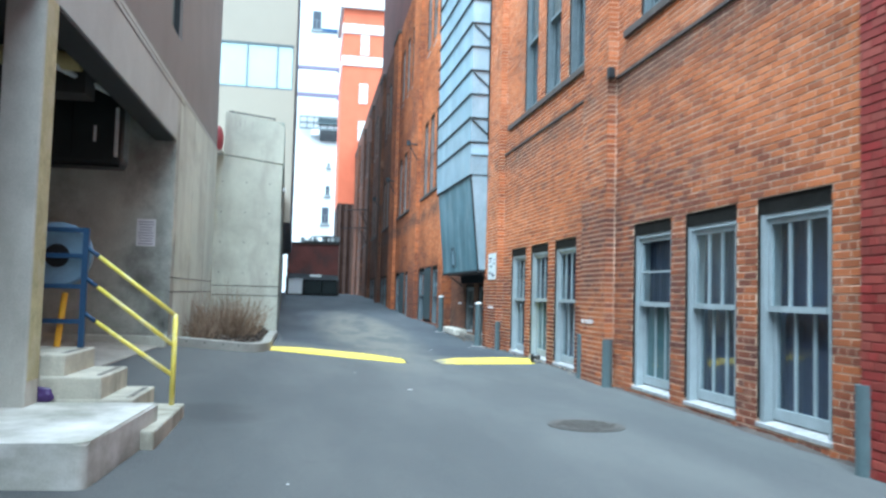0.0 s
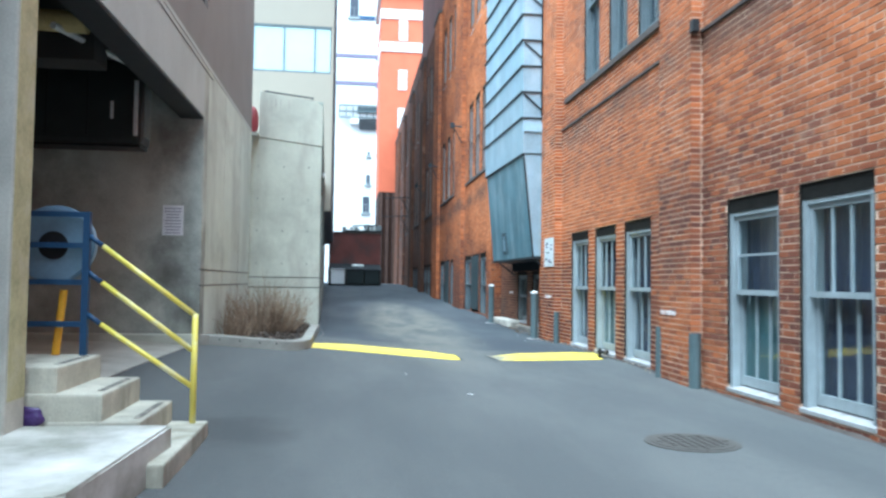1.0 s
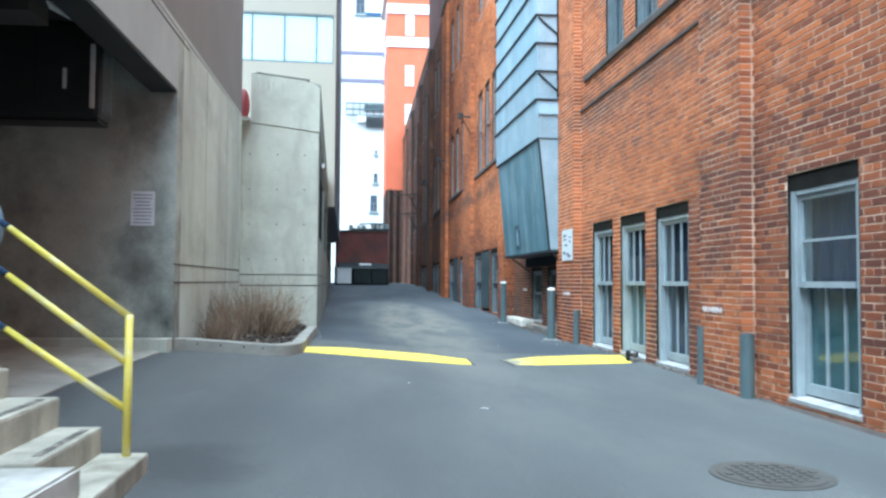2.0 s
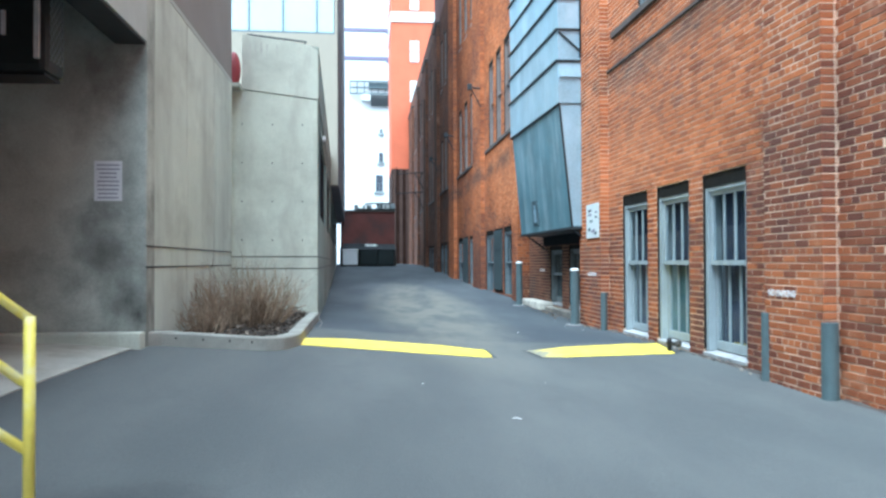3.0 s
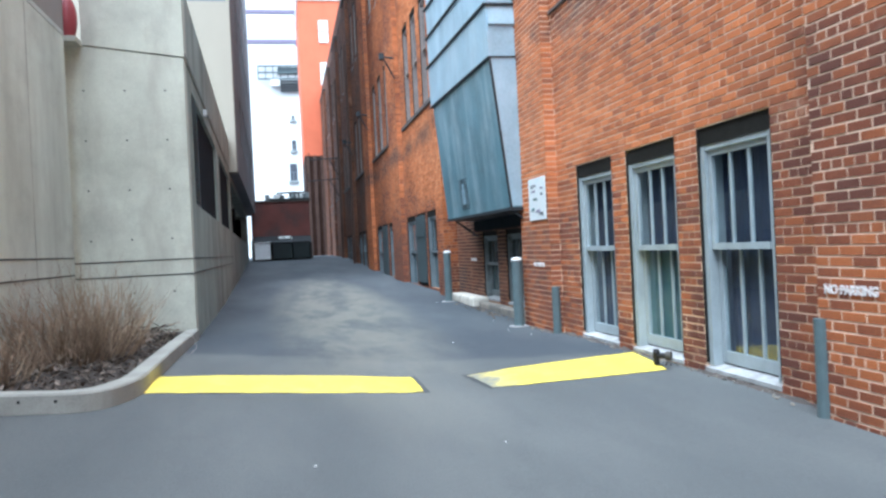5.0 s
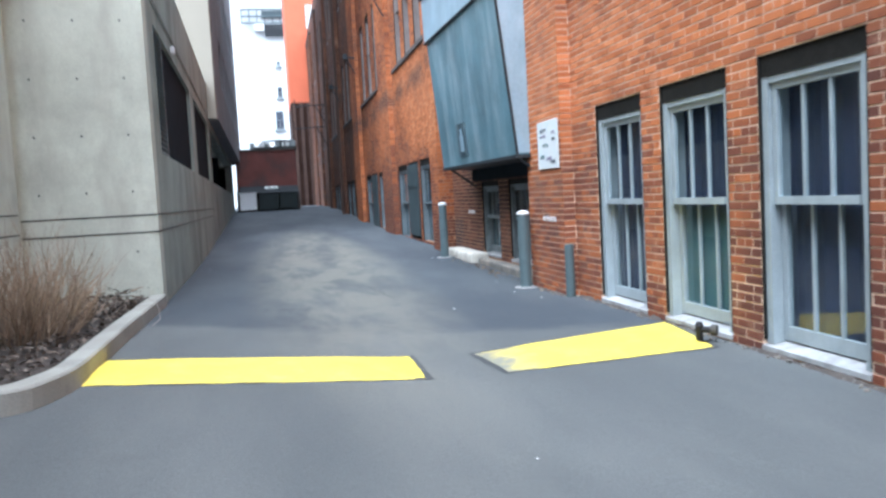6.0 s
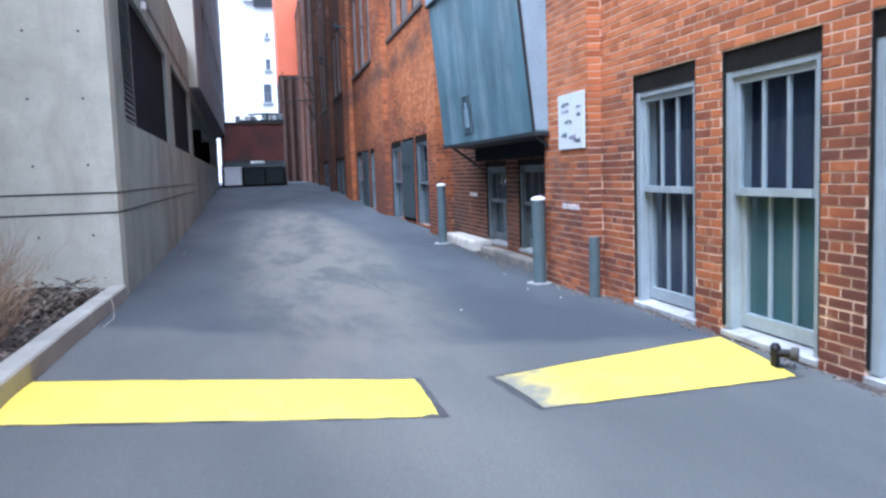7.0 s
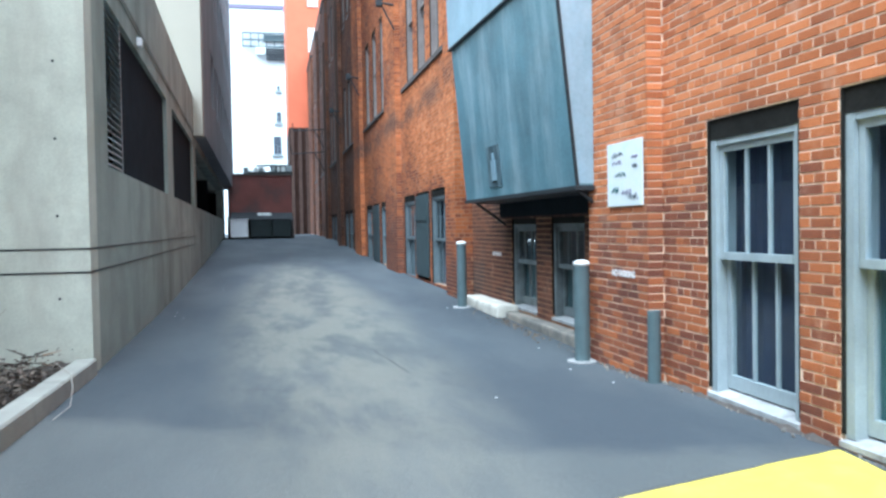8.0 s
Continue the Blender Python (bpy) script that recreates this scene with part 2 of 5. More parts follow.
# brown-red brick darkened for the duct's shade; the ellipse paints the hood's shade
BRICK_MID = brick_material("shaded_brown_bay_brick", [(0.06, 0.032, 0.027), (0.12, 0.055, 0.038), (0.2, 0.085, 0.05), (0.25, 0.11, 0.065)], soot=0.85, brown_areas=[(20.2, 1.6, 2.4, 0.6, 0.4)])
# darker than BRICK, for soot and for the shade further along the alley
BRICK_FAR = brick_material("soot_and_shade_brick", [(0.055, 0.03, 0.024), (0.11, 0.05, 0.034), (0.19, 0.08, 0.045), (0.28, 0.12, 0.06)], soot=0.85, smear=0.6, bump=0.3)
BRICK_RED = mat("red_painted_brick", (0.27, 0.05, 0.034), 0.6, vary=0.2, scale=1.5, bump=0.2, island=0.15)
MORTAR_RED = mat("red_painted_joints", (0.17, 0.032, 0.024), 0.7, vary=0.25, scale=1.5, bump=0.2)
MORTAR = mat("mortar", (0.84, 0.62, 0.46), 0.95, vary=0.25, scale=1.2, grain=90, bump=0.4, stain=(0.42, 0.25, 0.17), stain_amount=0.5, stain_scale=0.9, spec=0.1, soot=0.3)
MAROON = mat("maroon_parapet", (0.15, 0.055, 0.045), 0.85, vary=0.3, scale=0.8)
ORANGE = mat("orange_tower_brick", (0.62, 0.17, 0.09), 0.85, vary=0.12, scale=0.6, grain=20, spec=0.2)
CONCRETE = mat("board_formed_concrete", (0.6, 0.615, 0.53), 0.9, vary=0.18, scale=1.1, grain=55, bump=0.25, stain=(0.34, 0.32, 0.28), stain_amount=0.85, stain_scale=1.3, streak=3.5, spec=0.25, soot=0.25)
CONCRETE_SMOOTH = mat("smooth_grey_concrete", (0.5, 0.52, 0.5), 0.85, vary=0.12, scale=0.8, grain=60, bump=0.15, stain=(0.33, 0.34, 0.32), stain_amount=0.5, stain_scale=0.6, streak=1.5, spec=0.25)
CONCRETE_WEST = mat("old_wall_concrete", (0.64, 0.68, 0.61), 0.9, vary=0.16, scale=0.8, grain=55, bump=0.25, stain=(0.4, 0.42, 0.38), stain_amount=0.8, stain_scale=1.1, streak=4.0, spec=0.25, soot=0.3)
CONCRETE_STAINED = mat("stained_concrete", (0.5, 0.515, 0.46), 0.9, vary=0.3, scale=1.4, grain=55, stain=(0.05, 0.05, 0.05), stain_amount=0.9, stain_scale=0.8, streak=1.4, spec=0.25, soot=0.6)
CONCRETE_PALE = mat("worn_pale_concrete", (0.5, 0.49, 0.44), 0.85, vary=0.25, scale=2.5, grain=70, bump=0.3, stain=(0.3, 0.28, 0.22), stain_amount=0.7, stain_scale=1.6, streak=2.5, spec=0.3)
CONCRETE_STEP = mat("grimy_step_concrete", (0.54, 0.525, 0.44), 0.88, vary=0.25, scale=3, grain=70, bump=0.35, stain=(0.2, 0.185, 0.13), stain_amount=0.9, stain_scale=2.4, streak=2.5, spec=0.2, soot=0.4)
CONCRETE_PAINTED = mat("concrete_with_worn_white_paint", (0.42, 0.42, 0.36), 0.8, vary=0.22, scale=2.5, grain=70, bump=0.3, stain=(0.86, 0.85, 0.82), stain_amount=0.9, stain_scale=1.1, streak=0.6, spec=0.25, soot=0.35)
CONCRETE_KERB = mat("kerb_concrete", (0.34, 0.335, 0.3), 0.9, vary=0.3, scale=4, grain=90, bump=0.4, stain=(0.2, 0.19, 0.17), stain_amount=0.6, stain_scale=2)
# base set near black to carry the deep shade inside the dock
CONCRETE_DARK = mat("shade_black_dock_concrete", (0.045, 0.044, 0.042), 0.9, vary=0.25, scale=1.0, grain=50, stain=(0.02, 0.02, 0.02), stain_amount=0.7, stain_scale=0.6, streak=2)
STUCCO = mat("grey_brown_stucco", (0.27, 0.25, 0.24), 0.9, vary=0.1, scale=1.2, grain=120, bump=0.3, spec=0.2)
SLATE = mat("slate_grey_render", (0.2, 0.2, 0.215), 0.85, vary=0.2, scale=0.8, grain=40, bump=0.2, stain=(0.12, 0.12, 0.13), stain_amount=0.6, stain_scale=0.5, streak=4)
CREAM = mat("cream_panel", (0.32, 0.29, 0.235), 0.7, vary=0.06, scale=0.4, bump=0.05)
WHITE_WALL = mat("white_rendered_wall", (0.72, 0.74, 0.73), 0.8, vary=0.05, scale=0.3, bump=0.05)
ASPHALT = asphalt_material()
LEDGE_STONE = mat("dirty_ledge_stone", (0.2, 0.185, 0.165), 0.9, vary=0.4, scale=3, grain=60, bump=0.6, stain=(0.4, 0.33, 0.25), stain_amount=0.7, stain_scale=3)
PLINTH = mat("worn_white_plinth_paint", (0.66, 0.62, 0.54), 0.85, vary=0.25, scale=3, grain=60, bump=0.5, stain=(0.3, 0.24, 0.18), stain_amount=0.7, stain_scale=4)
TAR = mat("dark_tar", (0.06, 0.063, 0.066), 0.9, vary=0.3, scale=4, grain=120, bump=0.5)
YELLOW = mat("yellow_road_paint", (0.82, 0.64, 0.07), 0.6, vary=0.1, scale=4, grain=110, bump=0.35, stain=(0.5, 0.42, 0.2), stain_amount=0.3, stain_scale=5)
YELLOW_FADING = YELLOW.copy()
YELLOW_FADING.name = "yellow_paint_wearing_off"
fn, fl_ = YELLOW_FADING.node_tree.nodes, YELLOW_FADING.node_tree.links
f_out = fn["Principled BSDF"].inputs["Base Color"].links[0].from_socket
f_geo, f_sep, f_noise = fn.new("ShaderNodeNewGeometry"), fn.new("ShaderNodeSeparateXYZ"), fn.new("ShaderNodeTexNoise")
f_noise.inputs["Scale"].default_value, f_noise.inputs["Detail"].default_value = 7.0, 7
fl_.new(f_geo.outputs["Position"], f_sep.inputs[0])
fl_.new(f_geo.outputs["Position"], f_noise.inputs["Vector"])
f_add = fn.new("ShaderNodeMath")
f_add.operation = "MULTIPLY_ADD"
f_add.inputs[1].default_value = 0.55
fl_.new(f_noise.outputs["Fac"], f_add.inputs[0])
fl_.new(f_sep.outputs[0], f_add.inputs[2])
f_map = fn.new("ShaderNodeMapRange")
f_map.interpolation_type = "SMOOTHSTEP"
for f_key, f_val in (("From Min", 2.58), ("From Max", 2.95), ("To Min", 1.0), ("To Max", 0.0)):
    f_map.inputs[f_key].default_value = f_val
fl_.new(f_add.outputs[0], f_map.inputs["Value"])
f_mix = fn.new("ShaderNodeMix")
f_mix.data_type = "RGBA"
f_mix.inputs[7].default_value = (0.2, 0.2, 0.165, 1)
fl_.new(f_map.outputs[0], f_mix.inputs[0])
fl_.new(f_out, f_mix.inputs[6])
fl_.new(f_mix.outputs[2], fn["Principled BSDF"].inputs["Base Color"])
# whitish patches stand for worn paint and for the rail's highlights
YELLOW_RAIL = mat("yellow_rail_paint", (0.88, 0.75, 0.13), 0.4, vary=0.08, scale=8, bump=0.08, stain=(0.88, 0.86, 0.66), stain_amount=0.85, stain_scale=6)
BLUE_STEEL = mat("blue_painted_steel", (0.022, 0.065, 0.15), 0.45, vary=0.2, scale=6, bump=0.1)
REEL_GREY = mat("blue_grey_sheet", (0.22, 0.32, 0.42), 0.4, metal=0.1, vary=0.15, scale=4, bump=0.08, stain=(0.12, 0.18, 0.24), stain_amount=0.5)
DUCT = mat("weathered_blue_grey_sheet_metal", (0.17, 0.295, 0.35), 0.4, metal=0.3, vary=0.3, scale=1.1, grain=30, bump=0.12, stain=(0.46, 0.58, 0.63), stain_amount=0.8, stain_scale=1.9, streak=4, soot=0.35)
DUCT_PALE = mat("pale_sheet_metal", (0.36, 0.49, 0.58), 0.38, metal=0.35, vary=0.2, scale=1.5, grain=25, bump=0.1, stain=(0.55, 0.66, 0.74), stain_amount=0.7, stain_scale=1.6, streak=3)
HATCH = mat("dark_blue_grey_hatch", (0.07, 0.115, 0.14), 0.45, metal=0.3, vary=0.35, scale=6, stain=(0.4, 0.5, 0.55), stain_amount=0.6, stain_scale=6, streak=3)
CABINET = mat("dark_green_black_cabinet", (0.018, 0.022, 0.021), 0.5, vary=0.3, scale=4, bump=0.1)
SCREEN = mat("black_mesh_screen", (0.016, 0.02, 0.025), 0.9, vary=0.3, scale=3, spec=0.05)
# about half as bright as MORTAR, with darker mottling
MORTAR_MID = mat("darker_mortar", (0.42, 0.24, 0.14), 0.95, vary=0.25, scale=1.2, grain=90, bump=0.4, stain=(0.22, 0.12, 0.07), stain_amount=0.7, spec=0.1)
# mortar darkened to go with the far brick, soot and shade together
MORTAR_FAR = mat("soot_and_shade_mortar", (0.2, 0.125, 0.085), 0.95, vary=0.3, scale=1.2, bump=0.3, spec=0.1)
# the alley side's shade is in this darker base; streaks and blotches are stains
CONCRETE_SIDE = mat("shaded_side_concrete", (0.335, 0.365, 0.325), 0.9, vary=0.22, scale=1.1, grain=55, bump=0.25, stain=(0.165, 0.185, 0.155), stain_amount=0.8, stain_scale=0.9, streak=3.5, spec=0.25, soot=0.3)
DARK_STEEL = mat("dark_steel", (0.03, 0.035, 0.04), 0.55, metal=0.3, vary=0.25, scale=6)
GUARD = mat("grey_green_painted_steel", (0.1, 0.138, 0.148), 0.5, vary=0.2, scale=6, grain=60, bump=0.12, stain=(0.09, 0.11, 0.12), stain_amount=0.5, stain_scale=4, streak=3)
FRAME = mat("pale_blue_grey_window_paint", (0.35, 0.395, 0.415), 0.5, vary=0.16, scale=5, grain=60, bump=0.15, stain=(0.22, 0.25, 0.26), stain_amount=0.6, stain_scale=4, streak=4)
FRAME_BROWN = mat("dull_brown_grey_window_paint", (0.2, 0.165, 0.15), 0.65, vary=0.25, scale=5, bump=0.1)
FRAME_DARK = mat("dim_window_paint", (0.13, 0.16, 0.175), 0.6, vary=0.25, scale=5, bump=0.1)
SILL = mat("white_stone_sill", (0.4, 0.4, 0.4), 0.85, vary=0.3, scale=5, grain=70, bump=0.4, stain=(0.2, 0.19, 0.18), stain_amount=0.8, stain_scale=6)
LINTEL = mat("dark_lintel", (0.02, 0.019, 0.017), 0.9, vary=0.4, scale=5, spec=0.1)
LEDGE = mat("sooty_stone_ledge", (0.085, 0.07, 0.062), 0.9, vary=0.35, scale=4, grain=60, bump=0.5)
BLIND = mat("dark_blind", (0.013, 0.021, 0.05), 0.6, vary=0.2, scale=3, bump=0.05)
TEAL = mat("teal_board", (0.035, 0.09, 0.095), 0.6, vary=0.15, scale=3, bump=0.05)
SHUTTER = mat("dark_teal_shutter", (0.04, 0.06, 0.066), 0.6, vary=0.25, scale=4)
GLASS = glass_material("window_glass", (0.85, 0.92, 0.95))
TOWER_GLASS = mat("pale_sky_glass", (0.45, 0.56, 0.56), 0.1, metal=0.4, vary=0.06, scale=0.5, bump=0)
IRON = mat("dusty_cast_iron", (0.075, 0.07, 0.064), 0.8, metal=0.1, vary=0.3, scale=8, grain=90, bump=0.4, stain=(0.12, 0.12, 0.115), stain_amount=0.5, stain_scale=3)
BLACK = mat("black_iron", (0.015, 0.015, 0.017), 0.5, metal=0.4, vary=0.2)
BOARD = mat("white_board", (0.75, 0.78, 0.78), 0.5, vary=0.06, scale=4, bump=0.03, stain=(0.45, 0.65, 0.72), stain_amount=0.5, stain_scale=4)
PAPER = mat("white_notice", (0.86, 0.86, 0.87), 0.5, vary=0.04, scale=4, bump=0.02)
INK = mat("dark_ink", (0.05, 0.06, 0.08), 0.6, vary=0.1)
PRINT = mat("grey_print", (0.3, 0.28, 0.36), 0.6, vary=0.1)
INK_PURPLE = mat("faded_ink", (0.19, 0.165, 0.25), 0.6, vary=0.1)
STENCIL = mat("white_stencil_paint", (0.85, 0.8, 0.78), 0.8, vary=0.15, scale=20, stain=(0.5, 0.3, 0.24), stain_amount=0.5, stain_scale=22)
RED = mat("red_lamp_cover", (0.26, 0.04, 0.05), 0.5, vary=0.2)
SOIL = mat("bark_mulch", (0.042, 0.033, 0.027), 0.95, vary=0.4, scale=9, grain=60, bump=0.9, stain=(0.12, 0.1, 0.09), stain_amount=0.7, stain_scale=16)
TWIG = mat("bare_twig", (0.34, 0.255, 0.175), 0.85, vary=0.3, scale=9, island=0.35)
DRY_LEAF = mat("dry_tan_leaf", (0.26, 0.18, 0.1), 0.9, vary=0.3, scale=20, island=0.4)
LEAF = mat("dead_leaf", (0.19, 0.155, 0.125), 0.9, vary=0.35, scale=20, island=0.6)
BLACK_GRIT = mat("black_grit_strip", (0.13, 0.125, 0.115), 0.95, vary=0.5, scale=14, grain=120, bump=0.6, stain=(0.5, 0.47, 0.4), stain_amount=0.95, stain_scale=11)
CHALK = mat("crumbled_white_paint", (0.72, 0.72, 0.7), 0.85, vary=0.2, scale=12, bump=0.4)
GREEN = mat("dark_green_steel", (0.012, 0.02, 0.02), 0.5, vary=0.2)
LITTER = mat("white_paper_scrap", (0.85, 0.85, 0.85), 0.7, vary=0.05)
CARDBOARD = mat("insulated_pipe_cover", (0.55, 0.45, 0.2), 0.6, vary=0.2, scale=5)
PURPLE = mat("purple_plastic", (0.06, 0.03, 0.14), 0.35, vary=0.2)
FARBRICK = mat("dark_red_render", (0.16, 0.055, 0.045), 0.85, vary=0.3, scale=0.8, stain=(0.06, 0.05, 0.05), stain_amount=0.8, stain_scale=0.6)
SOOT_BRICK = mat("soot_black_brick", (0.05, 0.028, 0.022), 0.9, vary=0.4, scale=1.5, grain=40, bump=0.3, spec=0.15)
PIPE = mat("brown_downpipe", (0.075, 0.042, 0.03), 0.7, vary=0.3)
VENT = mat("grey_plant_steel", (0.3, 0.34, 0.35), 0.5, metal=0.3, vary=0.2, scale=2)


# ---- building helpers ----
def thing(name, label="", category="", group="", kind="", at=None):
    ob = new(name)
    ob.empty_display_size = 0.2
    if at is not None:
        ob.matrix_world = at
    return tagged(ob, label, category, group, kind)


def mesh_of(name, bm, material, smooth=False):
    me = bpy.data.meshes.new(name)
    bmesh.ops.recalc_face_normals(bm, faces=bm.faces)
    bm.to_mesh(me)
    bm.free()
    me.materials.append(material)
    if smooth:
        me.shade_smooth()
    return me


def part(name, bm, material, parent=None, label="", smooth=False):
    ob = new(name, mesh_of(name, bm, material, smooth))
    if parent is not None:
        ob.parent = parent
    return tagged(ob, label)


def box(bm, x0, x1, y0, y1, z0, z1, bevel=0.0):
    made = bmesh.ops.create_cube(bm, size=1.0, matrix=Matrix.LocRotScale(((x0 + x1) / 2, (y0 + y1) / 2, (z0 + z1) / 2), None, (abs(x1 - x0), abs(y1 - y0), abs(z1 - z0))))
    if bevel:
        edges = list({e for v in made["verts"] for e in v.link_edges})
        bmesh.ops.bevel(bm, geom=edges, offset=bevel, segments=2, affect="EDGES", profile=0.6)
    return bm


def boxed(*args, bevel=0.0):
    return box(bmesh.new(), *args, bevel=bevel)


def rod(bm, a, b, r, seg=10, r2=None):
    a, b = Vector(a), Vector(b)
    turn = (b - a).to_track_quat("Z", "Y").to_matrix().to_4x4()
    bmesh.ops.create_cone(bm, cap_ends=True, segments=seg, radius1=r, radius2=r if r2 is None else r2, depth=(b - a).length,
                          matrix=Matrix.Translation((a + b) / 2) @ turn)
    return bm


def prism(bm, outline, z0, z1):
    """An upright prism over a plan outline; z0 and z1 may be functions of x, y."""
    low = z0 if callable(z0) else (lambda x, y: z0)
    top = z1 if callable(z1) else (lambda x, y: z1)
    a = [bm.verts.new((x, y, low(x, y))) for x, y in outline]
    b = [bm.verts.new((x, y, top(x, y))) for x, y in outline]
    n = len(outline)
    bm.faces.new(a[::-1])
    bm.faces.new(b)
    for i in range(n):
        bm.faces.new((a[i], a[(i + 1) % n], b[(i + 1) % n], b[i]))
    return bm


def profile_y(bm, outline, y0, y1):
    """A bar along y with an outline in x and z."""
    a = [bm.verts.new((x, y0, z)) for x, z in outline]
    b = [bm.verts.new((x, y1, z)) for x, z in outline]
    n = len(outline)
    bm.faces.new(a)
    bm.faces.new(b[::-1])
    for i in range(n):
        bm.faces.new((a[i], b[i], b[(i + 1) % n], a[(i + 1) % n]))
    return bm


def pierced(bm, x0, x1, y0, y1, z0, z1, holes):
    """A wall slab along y with rectangular openings right through it (y0, y1, z0, z1)."""
    ys = sorted({y0, y1, *[v for h in holes for v in h[:2] if y0 < v < y1]})
    zs = sorted({z0, z1, *[v for h in holes for v in h[2:] if z0 < v < z1]})
    for ya, yb in zip(ys, ys[1:]):
        start = None
        for za, zb in zip(zs, zs[1:]):
            open_here = any(h[0] <= (ya + yb) / 2 <= h[1] and h[2] <= (za + zb) / 2 <= h[3] for h in holes)
            if not open_here and start is None:
                start = za
            if open_here and start is not None:
                box(bm, x0, x1, ya, yb, start, za)
                start = None
        if start is not None:
            box(bm, x0, x1, ya, yb, start, z1)
    return bm


COURSE, BRICK_L, JOINT = 0.0677, 0.202, 0.0122


def brick_rows(u0, u1, z0, z1, holes=(), rng=None):
    """Bricks of a wall face as (u0, u1, z0, z1): running bond with a header course every sixth."""
    rng = rng or random.Random(7)
    out = []
    first = math.floor(z0 / COURSE)
    for c in range(first, math.ceil(z1 / COURSE)):
        za, zb = max(z0, c * COURSE + JOINT / 2), min(z1, (c + 1) * COURSE - JOINT / 2)
        if zb - za < 0.02:
            continue
        mid = (za + zb) / 2
        header = c % 6 == 0
        step = 0.105 if header else BRICK_L + JOINT
        if u1 - u0 < 0.2:  # a narrow return shows one brick end a course
            out.append((u0, u1 - JOINT / 2, za, zb))
            continue
        shift = (0.05 if header else (c % 2) * step / 2) + rng.uniform(-0.012, 0.012)
        spans = [(u0, u1)]
        for h in holes:
            if h[2] < mid < h[3]:
                spans = [s for a, b in spans for s in ((a, min(b, h[0])), (max(a, h[1]), b)) if s[1] - s[0] > 0.03]
        for a, b in spans:
            k = math.floor((a - shift) / step)
            while k * step + shift < b:
                ua, ub = max(a, k * step + shift + JOINT / 2), min(b, (k + 1) * step + shift - JOINT / 2)
                if ub - ua > 0.025:
                    out.append((ua, ub, za, zb))
                k += 1
    return out


def brick_mesh(name, faces, material, rng=None):
    """Bricks standing proud of wall faces, joined. faces: (origin, along, outward, rows)."""
    rng = rng or random.Random(3)
    verts, quads = [], []
    for origin, along, outward, rows in faces:
        o, u, w = Vector(origin), Vector(along), Vector(outward)
        for ua, ub, za, zb in rows:
            d, c = 0.0055 + rng.uniform(-0.002, 0.002), 0.0025
            n = len(verts)
            for e, i in ((0.0, 0.0), (d, c)):
                for uu, zz in ((ua + i, za + i), (ub - i, za + i), (ub - i, zb - i), (ua + i, zb - i)):
                    verts.append(o + u * uu + w * e + Vector((0, 0, zz)))
            quads += [(n + 4, n + 5, n + 6, n + 7), (n, n + 1, n + 5, n + 4), (n + 1, n + 2, n + 6, n + 5), (n + 2, n + 3, n + 7, n + 6), (n + 3, n, n + 4, n + 7)]
    me = bpy.data.meshes.new(name)
    me.from_pydata(verts, [], quads)
    me.materials.append(material)
    me.update()
    return me


# ---- ground ----
GY = [-60, 0, 5, 7, 10, 12.4, 14, 18, 22, 26, 33, 45, 56, 66, 90, 300]
GC = [0, 0, 0.0, 0.0, 0.0, 0.025, 0.045, 0.06, 0.1, 0.15, 0.3, 0.6, 0.9, 1.0, 1.0, 1.0]
GL = [0.02, 0.02, 0.02, 0.02, 0.06, 0.085, 0.08, 0.055, 0.03, 0.015, 0.008, 0, 0, 0, 0, 0]
GR = [0.0, 0, 0, 0.005, 0.01, 0.015, 0.012, 0.0, 0.02, 0.03, 0.0, 0, 0, 0, 0, 0]


def ground_z(x, y):
    c, sl, sr = np.interp(y, GY, GC), np.interp(y, GY, GL), np.interp(y, GY, GR)
    d = 1.9 - x
    s = 0.35
    left = (d + math.sqrt(d * d + s * s)) / 2 - s / 2 * math.exp(-abs(d))
    left = min(max(left, 0), 4.5)
    right = min(max(x - 2.2, 0), 3.0)
    return float(c + sl * left + sr * right)


def steps_of(a, b, step):
    return list(np.linspace(a, b, max(2, int(round((b - a) / step)) + 1)))


gx = [-260, -120, -60, -30, -15] + steps_of(-8, 6, 0.35) + [12, 30, 60, 120, 260]
gy = [-260, -120, -60, -30, -15] + steps_of(-8, 68, 0.4) + [90, 140, 300]
gv = [(x, y, ground_z(x, y)) for y in gy for x in gx]
gn = len(gx)
gf = [(j * gn + i, j * gn + i + 1, (j + 1) * gn + i + 1, (j + 1) * gn + i) for j in range(len(gy) - 1) for i in range(gn - 1)]
gm = bpy.data.meshes.new("ground")
gm.from_pydata(gv, [], gf)
gm.materials.append(ASPHALT)
gm.shade_smooth()
ground = tagged(new("ground", gm), "worn grey asphalt alley surface with paler dusty patches", "ground", kind="structure")

# ---- the brick building: bays between pilasters along x = 4.2 ----
XB, XP, XR = 4.2, 4.06, 4.35
WIN_H, WIN_W, FAR_W = 2.08, 1.07, 1.46
BAYS = [  # y0, y1, face, ground windows (centres), window sill, material
    (5.6, 10.62, XB, (6.645, 8.065, 9.47), 0.085),
    (11.58, 16.85, XB, (12.745, 14.2, 15.63), 0.085),
    (18.1, 23.9, XR, (19.45, 21.08), 0.23),
    (24.7, 30.3, XB, (25.95, 27.6, 29.3), 0.25),
    (32.3, 38.4, XB, (33.5, 35.3, 37.1), 0.33),
    (40.5, 46.4, XB, (41.5, 43.3, 45.1), 0.45),
    (48.4, 54.4, XB, (49.5, 51.3, 53.1), 0.75),
    (57.4, 62.4, XB, (), 0.9),
    (64.2, 69.6, XB, (), 0.9),
]
